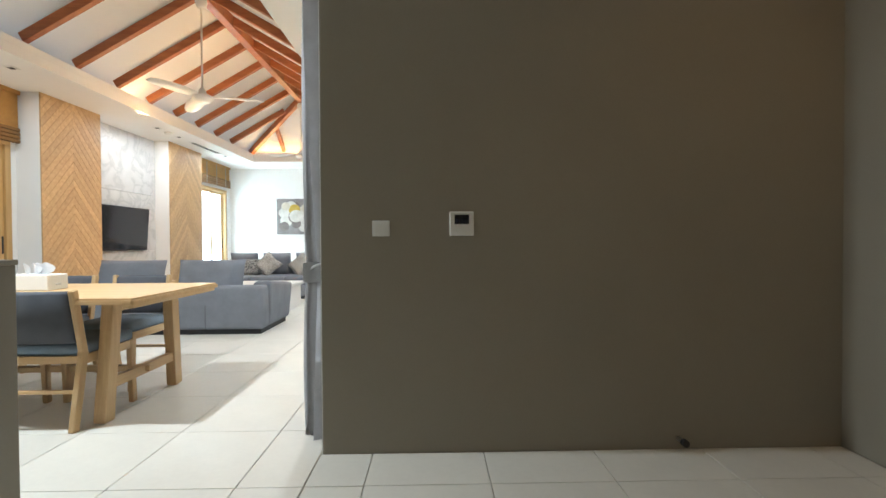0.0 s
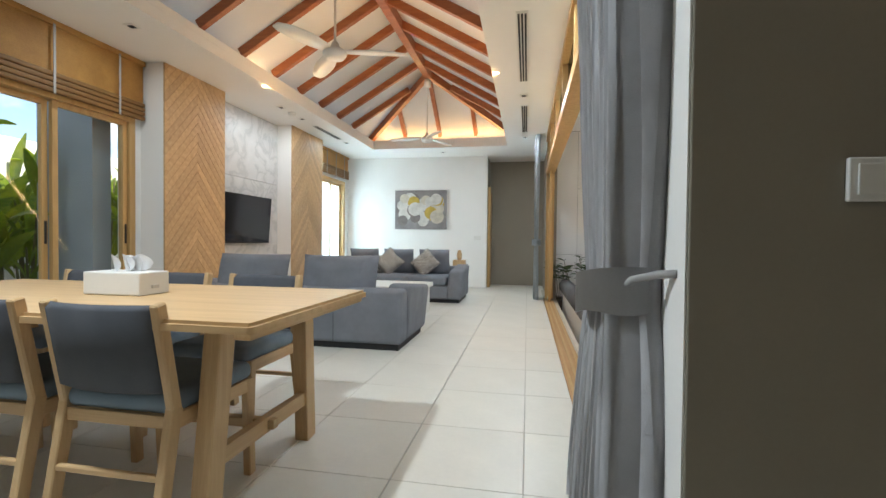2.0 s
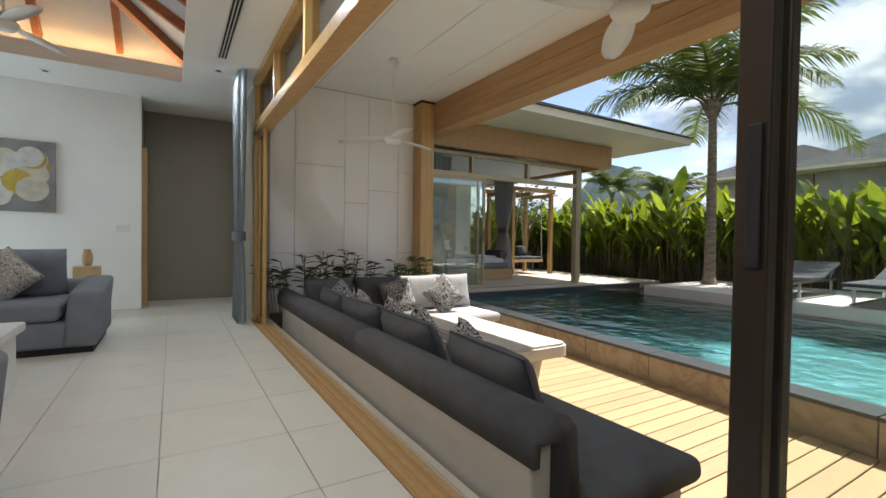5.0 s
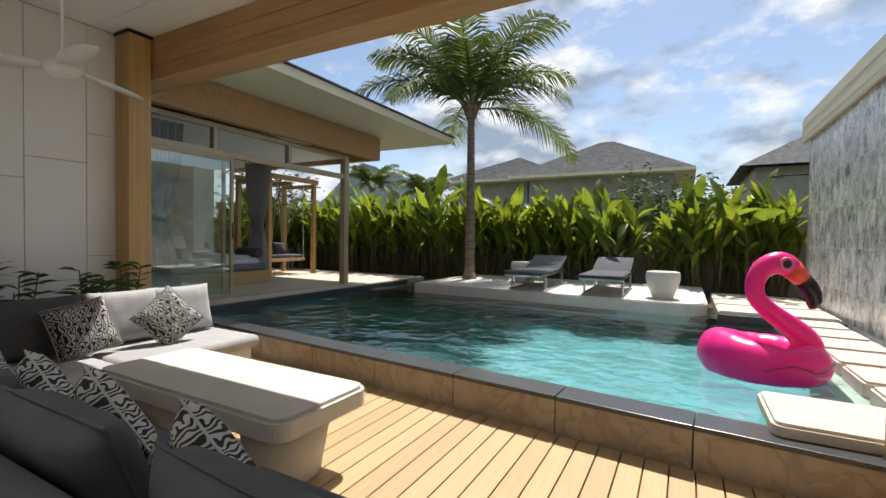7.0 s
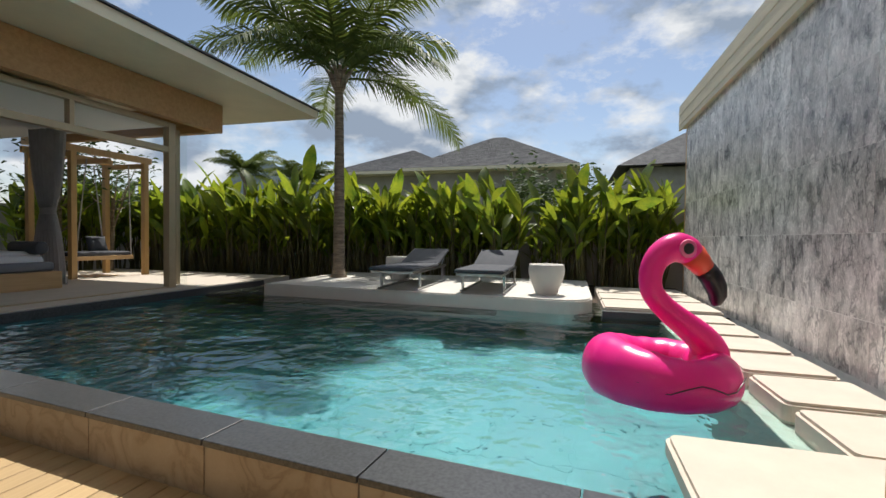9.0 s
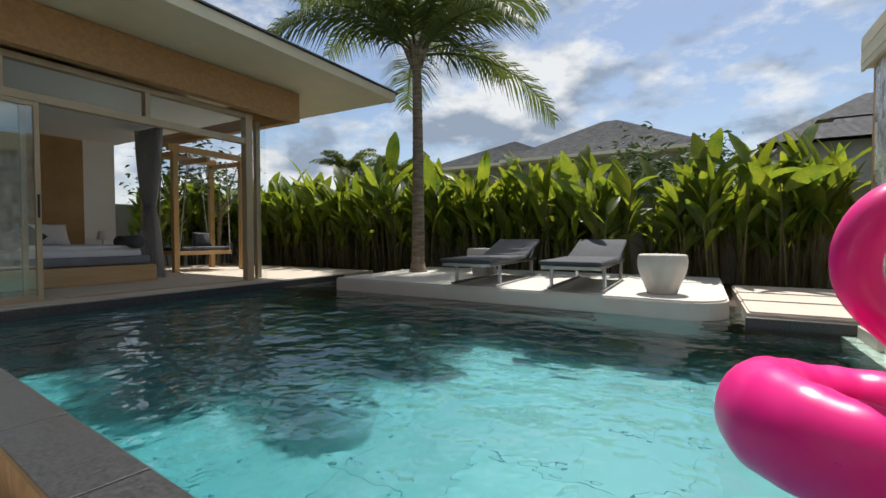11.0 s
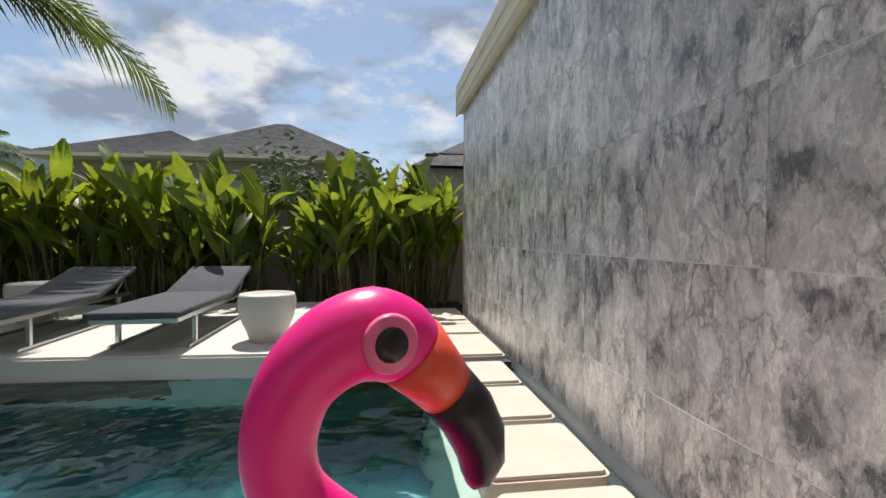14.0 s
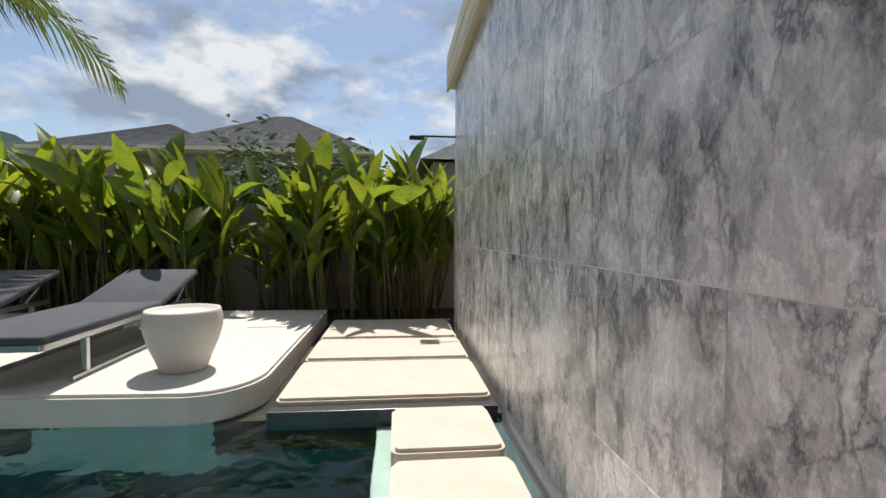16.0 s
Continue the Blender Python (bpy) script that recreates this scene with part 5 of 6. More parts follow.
og = thing("overflow_grille", (7.186, 5.3, -0.028), "narrow dark overflow grille in the platform face", "grille")
for i in range(16):
    part("slot", box((-0.004, 0.055 * i, -0.06), (0.001, 0.055 * i + 0.035, -0.035)), M_BLACK, og)


def lounger(at, rz):
    """Head at +x."""
    s = thing("sun_lounger", at, "aluminium sun lounger with grey sling pad, back raised", "lounger", "sun loungers", rz)
    for y in (-0.30, 0.30):
        part("side_rail", bar((-1.04, y, 0.27), (0.92, y, 0.27), 0.03, 0.04), M_CHROME, s)
        part("skid", bar((-0.80, y, 0.015), (0.85, y, 0.015), 0.03, 0.03), M_CHROME, s)
        for x in (-0.66, 0.70):
            part("leg", box((x - 0.018, y - 0.018, 0.03), (x + 0.018, y + 0.018, 0.25), 0.003), M_CHROME, s)
        part("back_strut", bar((0.62, y, 0.29), (0.80, y, 0.43), 0.02, 0.02), M_CHROME, s)
    part("foot_rail", bar((-1.04, -0.30, 0.27), (-1.04, 0.30, 0.27), 0.03, 0.04), M_CHROME, s)
    part("seat_pad", pad((-1.08, -0.335, 0.291), (0.30, 0.335, 0.345), 0.02), M_GREY_D, s, "", True)
    m = Matrix.Translation((0.29, 0, 0.30)) @ Matrix.Rotation(radians(-17), 4, "Y")
    part("back_pad", box((0.0, -0.335, -0.01), (0.78, 0.335, 0.045), 0.02, None, 3, m), M_GREY_D, s, "", True)
    return s


l1 = lounger((8.20, 7.10, 0.125), 2)
copy_thing(l1, pose(8.25, 5.84, 0.125, 0, 0, 1))
prof = [(0.165, 0.0), (0.17, 0.012), (0.20, 0.10), (0.25, 0.22), (0.278, 0.33), (0.282, 0.40), (0.27, 0.455), (0.265, 0.475), (0.245, 0.478), (0.235, 0.46), (0.19, 0.44)]
single("white_planter", lathe([(r * 0.88, z * 0.88) for r, z in prof], 44), M_RENDER, "round white tapered planter pot on the platform", "planter", (7.68, 4.95, 0.125), "white planters", True)
single("white_planter", lathe([(r * 0.88, z * 0.88) for r, z in prof], 44), M_RENDER, "round white tapered planter pot beside the loungers", "planter", (8.85, 7.62, 0.125), "white planters", True)

# ---- marble wall along the pool ----
mw = tagged(new("wall_marble"), "tall grey veined marble wall with thin joints", "", "", "structure")
part("backing", box((2.66, 2.31, -0.3), (9.55, 2.8185, 2.80)), M_JOINT, mw)
tile_meshes = {}
MX, MZ, MW, MH = 2.321, -0.156, 0.589, 0.558
for i in range(13):
    for j in range(6):
        x0, x1 = max(2.70, MX + MW * i), min(9.55, MX + MW * (i + 1))
        z0, z1 = max(0.014, MZ + MH * j), min(2.79, MZ + MH * (j + 1))
        key = (round(x1 - x0, 3), round(z1 - z0, 3))
        if key not in tile_meshes:
            tile_meshes[key] = mesh_of(box((0.0006, 0, 0.0022), (key[0] - 0.0006, 0.022, key[1] - 0.0022), 0.0005, None, 1), "marble_tile", M_MARBLE)
        o = new("marble_tile", tile_meshes[key])
        o.parent = mw
        o.matrix_world = pose(x0, 2.797 + 0.0012 * ((i * 7 + j * 5) % 3), z0)
part("plinth", box((2.70, 2.797, -0.3), (9.55, 2.818, 0.012)), M_MARBLE, mw)
fas = thing("slatted_fascia", (0, 0, 0), "bleached timber boarded fascia crowning the marble wall", "fascia")
for k in range(5):
    part("board", box((2.66, 2.86 + 0.004 * (k % 2), 2.78 + 0.085 * k), (9.85, 2.89 + 0.004 * (k % 2), 2.78 + 0.085 * k + 0.08), 0.003), M_SOFFIT, fas)
part("core", box((2.66, 2.31, 2.81), (9.84, 2.858, 3.20)), M_SOFFIT, fas)
ep = thing("end_board", (0, 0, 0), "weathered brown timber board at the wall's end", "board")
part("post", box((9.56, 2.55, -0.06), (9.72, 2.80, 2.78), 0.004), M_CEDAR, ep)
sh = thing("garden_shower", (9.72, 2.80, 2.22), "slim dark garden shower arm with flat head", "shower")
part("arm", tube([(0, 0, 0), (0.0, 0.42, 0.0)], 0.012, 8), M_DARKMETAL, sh)
part("shower_head", box((-0.09, 0.36, -0.03), (0.09, 0.54, -0.014), 0.003), M_DARKMETAL, sh)


# ---- inflatable flamingo ----
fl = thing("inflatable_flamingo", (4.38, 4.06, WATER_Z), "hot pink inflatable flamingo ring floating on the pool", "pool float", "", -73)
fl.scale = (0.92, 0.92, 0.97)
# local x runs along the bird's facing direction
seg, rr = 64, 0.34
pts = [(rr * math.cos(2 * math.pi * k / seg), rr * math.sin(2 * math.pi * k / seg)) for k in range(seg)]
bm = bmesh.new()
rings = []
for k, (x, y) in enumerate(pts):
    a = 2 * math.pi * k / seg
    ring = []
    tr = 0.155 + 0.02 * max(0, -math.cos(a)) + 0.003 * math.sin(a * 14)
    for q in range(26):
        b = 2 * math.pi * q / 26
        ring.append(bm.verts.new(((rr + tr * math.cos(b)) * math.cos(a), (rr + tr * math.cos(b)) * math.sin(a), 0.125 + tr * math.sin(b) + 0.05 * max(0, -math.cos(a)) * max(0, math.sin(b)))))
    rings.append(ring)
for k in range(seg):
    a, b = rings[k], rings[(k + 1) % seg]
    for q in range(26):
        bm.faces.new((a[q], b[q], b[(q + 1) % 26], a[(q + 1) % 26]))
part("ring", bm, M_PINK, fl, "", True)
curve = [(0.34, 0, 0.16), (0.35, 0, 0.25), (0.28, 0, 0.35), (0.15, 0, 0.45), (0.03, 0, 0.54), (-0.06, 0, 0.64), (-0.08, 0, 0.75), (-0.045, 0, 0.855), (0.03, 0, 0.92), (0.11, 0, 0.94), (0.18, 0, 0.915), (0.235, 0, 0.865)]
girth = [0.13, 0.12, 0.10, 0.085, 0.076, 0.074, 0.076, 0.08, 0.090, 0.098, 0.093, 0.068]
fine_curve, fine_girth = [], []
for k in range(len(curve) - 1):
    p0, p1, p2, p3 = [Vector(curve[min(max(k + o, 0), len(curve) - 1)]) for o in (-1, 0, 1, 2)]
    for q in range(4):
        t = q / 4
        fine_curve.append(0.5 * (2 * p1 + (p2 - p0) * t + (2 * p0 - 5 * p1 + 4 * p2 - p3) * t * t + (3 * p1 - p0 - 3 * p2 + p3) * t ** 3))
        fine_girth.append(girth[k] + (girth[k + 1] - girth[k]) * t)
part("neck", tube(fine_curve, fine_girth, 22, None, True, (0, 1, 0)), M_PINK, fl, "", True)
part("beak_base", tube([(0.205, 0, 0.895), (0.255, 0, 0.845), (0.305, 0, 0.79)], [0.089, 0.078, 0.068], 16, None, True, (0, 1, 0)), M_ORANGE, fl, "orange-red beak base", True)
part("beak_tip", tube([(0.295, 0, 0.80), (0.345, 0, 0.745), (0.38, 0, 0.68), (0.39, 0, 0.625), (0.375, 0, 0.58), (0.36, 0, 0.562)], [0.072, 0.073, 0.070, 0.060, 0.040, 0.012], 16, None, True, (0, 1, 0)), M_BLACKV, fl, "glossy black beak tip", True)
for s in (-1, 1):
    for r, off, m_ in ((0.060, 0.001, M_PINK_L), (0.037, 0.008, M_BLACKV)):
        e = part("eye", lathe([(r, 0.0), (r * 0.9, 0.008), (r * 0.4, 0.012)], 24), m_, fl, "black eye with pale pink surround", True)
        e.matrix_basis = pose(0.125, s * (0.092 + off), 0.935, -90 * s, 0, 0)
wing = []
for k in range(15):
    a = radians(-150 + 10 * k)
    wing.append((0.499 * math.cos(a), 0.499 * math.sin(a), 0.15 + 0.03 * math.sin(k * 1.3)))
part("wing_line", tube(wing, 0.004, 6), M_BLACKV, fl)


# ---- bedroom pavilion across the pool ----
PV = 10.78
FLB = 0.05
setting("floor_pavilion", box((2.66, 10.40, -0.3), (7.6, 15.2, FLB), 0.006), M_SAND, "pale terrazzo floor of the bedroom pavilion")
setting("floor_garden_deck", box((7.60, 10.52, -0.3), (9.7, 15.6, FLB - 0.02), 0.006), M_SAND, "pale paved garden terrace")
setting("wall_pavilion_left", box((2.60, 10.05, -0.3), (2.75, 15.2, 3.1)), M_WHITE)
setting("wall_pavilion_back", box((2.75, 15.0, 0.05), (6.95, 15.15, 3.1)), M_WHITE, "pale plaster bedroom wall")
setting("ceiling_pavilion", box((2.75, 10.9, 2.62), (7.0, 15.1, 2.70)), M_CEIL)
pv = tagged(new("window_pavilion"), "champagne framed sliding glass front of the bedroom", "window", "", "structure")
part("head", box((2.75, PV - 0.05, 2.18), (7.0, PV + 0.05, 2.27), 0.004), M_BRONZE, pv)
part("top", box((2.75, PV - 0.05, 2.58), (7.0, PV + 0.05, 2.65), 0.004), M_BRONZE, pv)
part("sill", box((2.75, PV - 0.05, FLB), (7.0, PV + 0.05, FLB + 0.015), 0.003), M_BRONZE, pv)
part("corner_post", box((6.86, PV - 0.06, FLB), (6.98, PV + 0.06, 2.65), 0.004), M_BRONZE, pv)
part("side_post", box((7.28, PV + 0.25, FLB), (7.36, PV + 0.33, 2.65), 0.004), M_BRONZE, pv)
for x in (4.05, 5.45):
    part("transom_mullion", box((x - 0.03, PV - 0.05, 2.27), (x + 0.03, PV + 0.05, 2.58), 0.004), M_BRONZE, pv)
for x0, x1 in ((2.78, 4.02), (4.08, 5.42), (5.48, 6.86)):
    p = part("transom_pane", box((x0, PV - 0.004, 2.27), (x1, PV + 0.004, 2.58)), M_GLASS, pv)
    p.visible_shadow = False
for x0, x1, yo in ((2.95, 4.36, -0.02), (2.80, 4.26, 0.03)):
    for x in (x0, x1 - 0.05):
        part("stile", box((x, PV + yo - 0.02, FLB + 0.015), (x + 0.05, PV + yo + 0.02, 2.18), 0.004), M_BRONZE, pv)
    for z in (FLB + 0.015, 2.13):
        part("rail", box((x0 + 0.05, PV + yo - 0.02, z), (x1 - 0.05, PV + yo + 0.02, z + 0.05), 0.004), M_BRONZE, pv)
    p = part("pane", box((x0 + 0.05, PV + yo - 0.004, FLB + 0.065), (x1 - 0.05, PV + yo + 0.004, 2.13)), M_GLASS_R, pv)
    p.visible_shadow = False
part("handle", box((4.325, PV - 0.05, 0.95), (4.345, PV - 0.041, 1.2), 0.003), M_BLACK, pv)
for y0, y1 in ((PV + 0.08, 12.2),):
    p = part("side_pane", box((7.32, 10.85, FLB), (7.328, 11.05, 2.6)), M_GLASS, pv)
    p.visible_shadow = False
fbx = thing("pavilion_beam", (0, 0, 0), "cedar coloured boxed beam round the pavilion", "beam")
part("front", box((2.66, 10.50, 2.66), (7.74, 10.64, 3.14), 0.006), M_CEDAR, fbx)
part("side", box((7.60, 10.64, 2.66), (7.74, 15.3, 3.14), 0.006), M_CEDAR, fbx)
rf = thing("pavilion_roof", (0, 0, 0), "grey shingled hipped roof with a cream soffit", "roof")
part("soffit", box((2.3, 9.38, 3.15), (8.85, 16.2, 3.20)), M_SOFFIT, rf)
part("eave_fascia", box((2.3, 9.34, 3.14), (8.89, 9.38, 3.28), 0.004), M_SOFFIT, rf)
part("eave_fascia", box((8.85, 9.38, 3.14), (8.89, 16.2, 3.28), 0.004), M_SOFFIT, rf)


def hip_roof(x0, y0, x1, y1, z0, z1, rows, parent, ridge_along="y"):
    """Overlapping courses of shingles on four slopes."""
    bm = bmesh.new()
    w = min(x1 - x0, y1 - y0) / 2
    for k in range(rows):
        a, b = k / rows, (k + 1) / rows
        za, zb = z0 + (z1 - z0) * a + 0.022, z0 + (z1 - z0) * b
        def loop(t, z):
            return [bm.verts.new(p) for p in ((x0 + w * t, y0 + w * t, z), (x1 - w * t, y0 + w * t, z), (x1 - w * t, y1 - w * t, z), (x0 + w * t, y1 - w * t, z))]
        lo, hi, base = loop(a, za), loop(b, zb), loop(a, za - 0.024)
        for i in range(4):
            j = (i + 1) % 4
            bm.faces.new((lo[i], lo[j], hi[j], hi[i]))
            bm.faces.new((base[i], base[j], lo[j], lo[i]))
    return part("shingles", bm, M_SHINGLE, parent)


hip_roof(2.25, 9.30, 8.93, 16.3, 3.28, 4.7, 34, rf)

bed = thing("bed", (5.25, 13.55, FLB), "white made bed on a broad oak platform", "bed")
part("platform", box((-1.05, -1.42, 0.0), (1.0, 1.35, 0.26), 0.01), M_OAK, bed)
part("mattress", pad((-0.92, -1.25, 0.262), (0.88, 1.3, 0.50), 0.07), M_LINEN, bed, "", True)
part("duvet", pad((-0.96, -1.1, 0.46), (0.92, 0.5, 0.56), 0.045), M_LINEN, bed, "", True)
part("foot_cushion", pad((-1.0, -1.36, 0.262), (0.95, -1.10, 0.40), 0.05), M_GREY, bed, "", True)
for x in (-0.5, 0.42):
    p = thing("bed_pillow", (5.25 + x, 14.55, FLB + 0.68), "plump white bed pillow", "pillow", "bed pillows")
    p.matrix_world = pose(5.25 + x, 14.62, FLB + 0.72, 62, 0, 0)
    part("cover", cushion(0.7, 0.46, 0.18, None, None, 10, 0.5, 7), M_LINEN, p, "", True)
throw_pillow((5.35, 14.40, FLB + 0.70), 62, 0, M_GREY_D, "dark grey square bed cushion stood on its corner", 0.42)
for x in (4.55, 6.05):
    bo = thing("bolster", (x, 12.55, FLB + 0.61), "dark grey cylindrical bolster on the bed", "cushion", "bolsters")
    part("cover", tube([(0, -0.30, 0), (0, -0.29, 0), (0, 0.29, 0), (0, 0.30, 0)], [0.07, 0.1, 0.1, 0.07], 18), M_GREY_D, bo, "", True)
hp = thing("headboard_panel", (5.15, 14.995, 0), "ochre textured panel behind the bed", "wall panel")
part("panel", box((-1.35, -0.03, 0.05), (1.25, -0.002, 2.6), 0.004), M_BEDPANEL, hp)
lamp = thing("bedside_lamp", (6.55, 14.6, FLB + 0.50), "small white bedside lamp on its table", "lamp")
part("base", lathe([(0.06, 0.001), (0.06, 0.02), (0.012, 0.03), (0.012, 0.14)], 16), M_CHROME, lamp, "", True)
part("shade", lathe([(0.10, 0.14), (0.075, 0.30)], 20), M_LINEN, lamp, "", True)
nt_ = thing("bedside_table", (6.55, 14.6, FLB), "small oak bedside table", "table")
part("body", box((-0.2, -0.2, 0.08), (0.2, 0.2, 0.50), 0.006), M_OAK, nt_)
part("foot", box((-0.17, -0.17, 0), (0.17, 0.17, 0.08)), M_OAK, nt_)
curtain(6.55, 12.9, 0.8, 8, 2.6, M_CURTAIN, "grey curtain gathered at the bedroom's glass side", 1.25, seed=9, squeeze=0.35)
curtain(3.35, 11.1, 0.9, 8, 2.6, M_CURTAIN_B, "sheer pale curtain behind the bedroom glass", 1.25, "x", 10, 0.4)

swing = thing("garden_swing", (7.95, 13.9, FLB - 0.02), "oak daybed swing hung on ropes from a timber frame", "swing")
for x in (-0.72, 0.72):
    for y in (-0.55, 0.55):
        part("post", box((x - 0.05, y - 0.05, 0), (x + 0.05, y + 0.05, 2.35), 0.004), M_FRAME, swing)
for y in (-0.55, 0.55):
    part("top_beam", box((-0.85, y - 0.04, 2.35), (0.85, y + 0.04, 2.47), 0.004), M_FRAME, swing)
for x in (-0.72, 0.0, 0.72):
    part("cross_beam", box((x - 0.04, -0.5, 2.25), (x + 0.04, 0.5, 2.345), 0.004), M_FRAME, swing)
part("seat_board", box((-0.58, -0.4, 0.34), (0.58, 0.4, 0.42), 0.006), M_OAK, swing)
part("pad", pad((-0.56, -0.38, 0.421), (0.56, 0.38, 0.50), 0.03), M_GREY_D, swing, "", True)
for x in (-0.55, 0.55):
    for y in (-0.37, 0.37):
        part("rope", tube([(x, y, 0.38), (x * 0.75, y * 1.3, 2.27)], 0.012, 7), M_OUT_L, swing)
m = Matrix.Translation((0.3, 0.25, 0.64)) @ Matrix.Rotation(radians(70), 4, "X")
part("back_pillow", cushion(0.42, 0.36, 0.14, None, m, 8, 0.7, 5), M_GREY_D, swing, "", True)


# ---- planting ----
def heliconia(seed, h, lean=0.0):
    p = thing("heliconia", (0, 0, 0), "tall leafy heliconia clump with bright paddle leaves", "plant", "heliconia hedge")
    rng = random.Random(seed)
    for _ in range(8):
        dx, dy = rng.uniform(-0.24, 0.24), rng.uniform(-0.24, 0.24)
        hh = h * rng.uniform(0.66, 1.14)
        lx, ly = dx * 1.7 + rng.uniform(-0.14, 0.14), dy * 1.7 + rng.uniform(-0.14, 0.14)
        stalk = part("stalk", tube([(dx, dy, 0), ((dx + lx) / 2, (dy + ly) / 2, hh * 0.35), (lx, ly, hh * 0.72)], [0.018, 0.014, 0.008], 5), M_STEM, p)
        n = rng.randint(4, 6)
        for k in range(n):
            f = 0.32 + 0.40 * (k + rng.uniform(0, 0.8)) / n
            a = rng.uniform(0, 6.283)
            b = Vector((dx + (lx - dx) * f / 0.72, dy + (ly - dy) * f / 0.72, hh * f))
            d = Vector((math.cos(a), math.sin(a), rng.uniform(0.7, 3.0)))
            L = hh * rng.uniform(0.20, 0.34)
            part("leaf", leaf_shape(bmesh.new(), b + d.normalized() * 0.06, d, L, L * rng.uniform(0.22, 0.32), rng.uniform(0.1, 1.1), rng, 5, 0.3), M_LEAF, stalk, "", True)
    return p


rng = random.Random(11)
kinds = [heliconia(100 + k, (2.05, 2.25, 1.9, 2.35, 2.1, 1.75)[k]) for k in range(6)]
spots = []
y = 3.15
while y < 16.2:
    for x in (10.45, 10.85):
        if 4.9 < y < 5.7 and x < 10.6:
            continue
        spots.append((x + rng.uniform(-0.13, 0.13), y + rng.uniform(-0.15, 0.15)))
    y += 0.36
for x in np.arange(8.2, 10.2, 0.42):
    for y in (15.75, 16.1):
        spots.append((float(x) + rng.uniform(-0.1, 0.1), y + rng.uniform(-0.1, 0.1)))
for i, (x, y) in enumerate(spots):
    s = rng.uniform(0.86, 1.12) * (0.9 if 4.6 < y < 6.2 else 1.0)
    m = pose(x, y, -0.065, 0, 0, rng.uniform(0, 360))
    src = kinds[i % 6]
    if i < 6:
        src.matrix_world = m
    else:
        copy_thing(src, m).scale = (s, s, s)
setting("garden_wall", box((11.25, 2.0, -0.3), (11.45, 17.2, 1.55), 0.006), M_OUTWALL, "grey rendered garden boundary wall")
setting("garden_wall_north", box((2.6, 17.0, -0.3), (11.25, 17.2, 1.55), 0.006), M_OUTWALL)
setting("garden_wall_south", box((9.75, 2.2, -0.3), (11.25, 2.4, 2.2), 0.006), M_OUTWALL)


def small_tree(at, h, seed, label, spread=0.9, count=420):
    t = thing("garden_tree", at, label, "tree", "garden trees")
    rng = random.Random(seed)
    tr, cr = bmesh.new(), bmesh.new()
    tube([(0, 0, 0), (0.05, 0.03, h * 0.3), (0.02, -0.04, h * 0.6)], [0.06, 0.045, 0.03], 8, tr)
    tips = []
    for k in range(9):
        a = k * 2.4
        tip = Vector((math.cos(a) * spread * rng.uniform(0.5, 1), math.sin(a) * spread * rng.uniform(0.5, 1), h * rng.uniform(0.62, 1.0)))
        tube([(0.02, -0.02, h * rng.uniform(0.3, 0.58)), tip * 0.6 + Vector((0, 0, h * 0.15)), tip], [0.025, 0.015, 0.006], 6, tr)
        tips.append(tip)
    for _ in range(count):
        c = rng.choice(tips) + Vector((rng.gauss(0, 0.28), rng.gauss(0, 0.28), rng.gauss(0, 0.24)))
        a = rng.uniform(0, 6.283)
        leaf_shape(cr, c, (math.cos(a), math.sin(a), rng.uniform(-0.3, 0.8)), rng.uniform(0.12, 0.2), 0.06, 0.5, rng, 2, 0.2)
    part("trunk", tr, M_TRUNK, t)
    part("crown", cr, M_DARKLEAF, t)


small_tree((9.2, 15.0, -0.07), 3.0, 31, "leafy dark frangipani-like tree behind the swing")
small_tree((8.4, 15.5, -0.07), 2.8, 32, "leafy dark garden tree behind the swing")
small_tree((11.9, 5.4, -0.3), 2.5, 33, "bushy tree beyond the garden wall", 0.55, 900)
small_tree((12.2, 4.3, -0.3), 2.4, 34, "bushy tree beyond the garden wall", 0.55, 900)


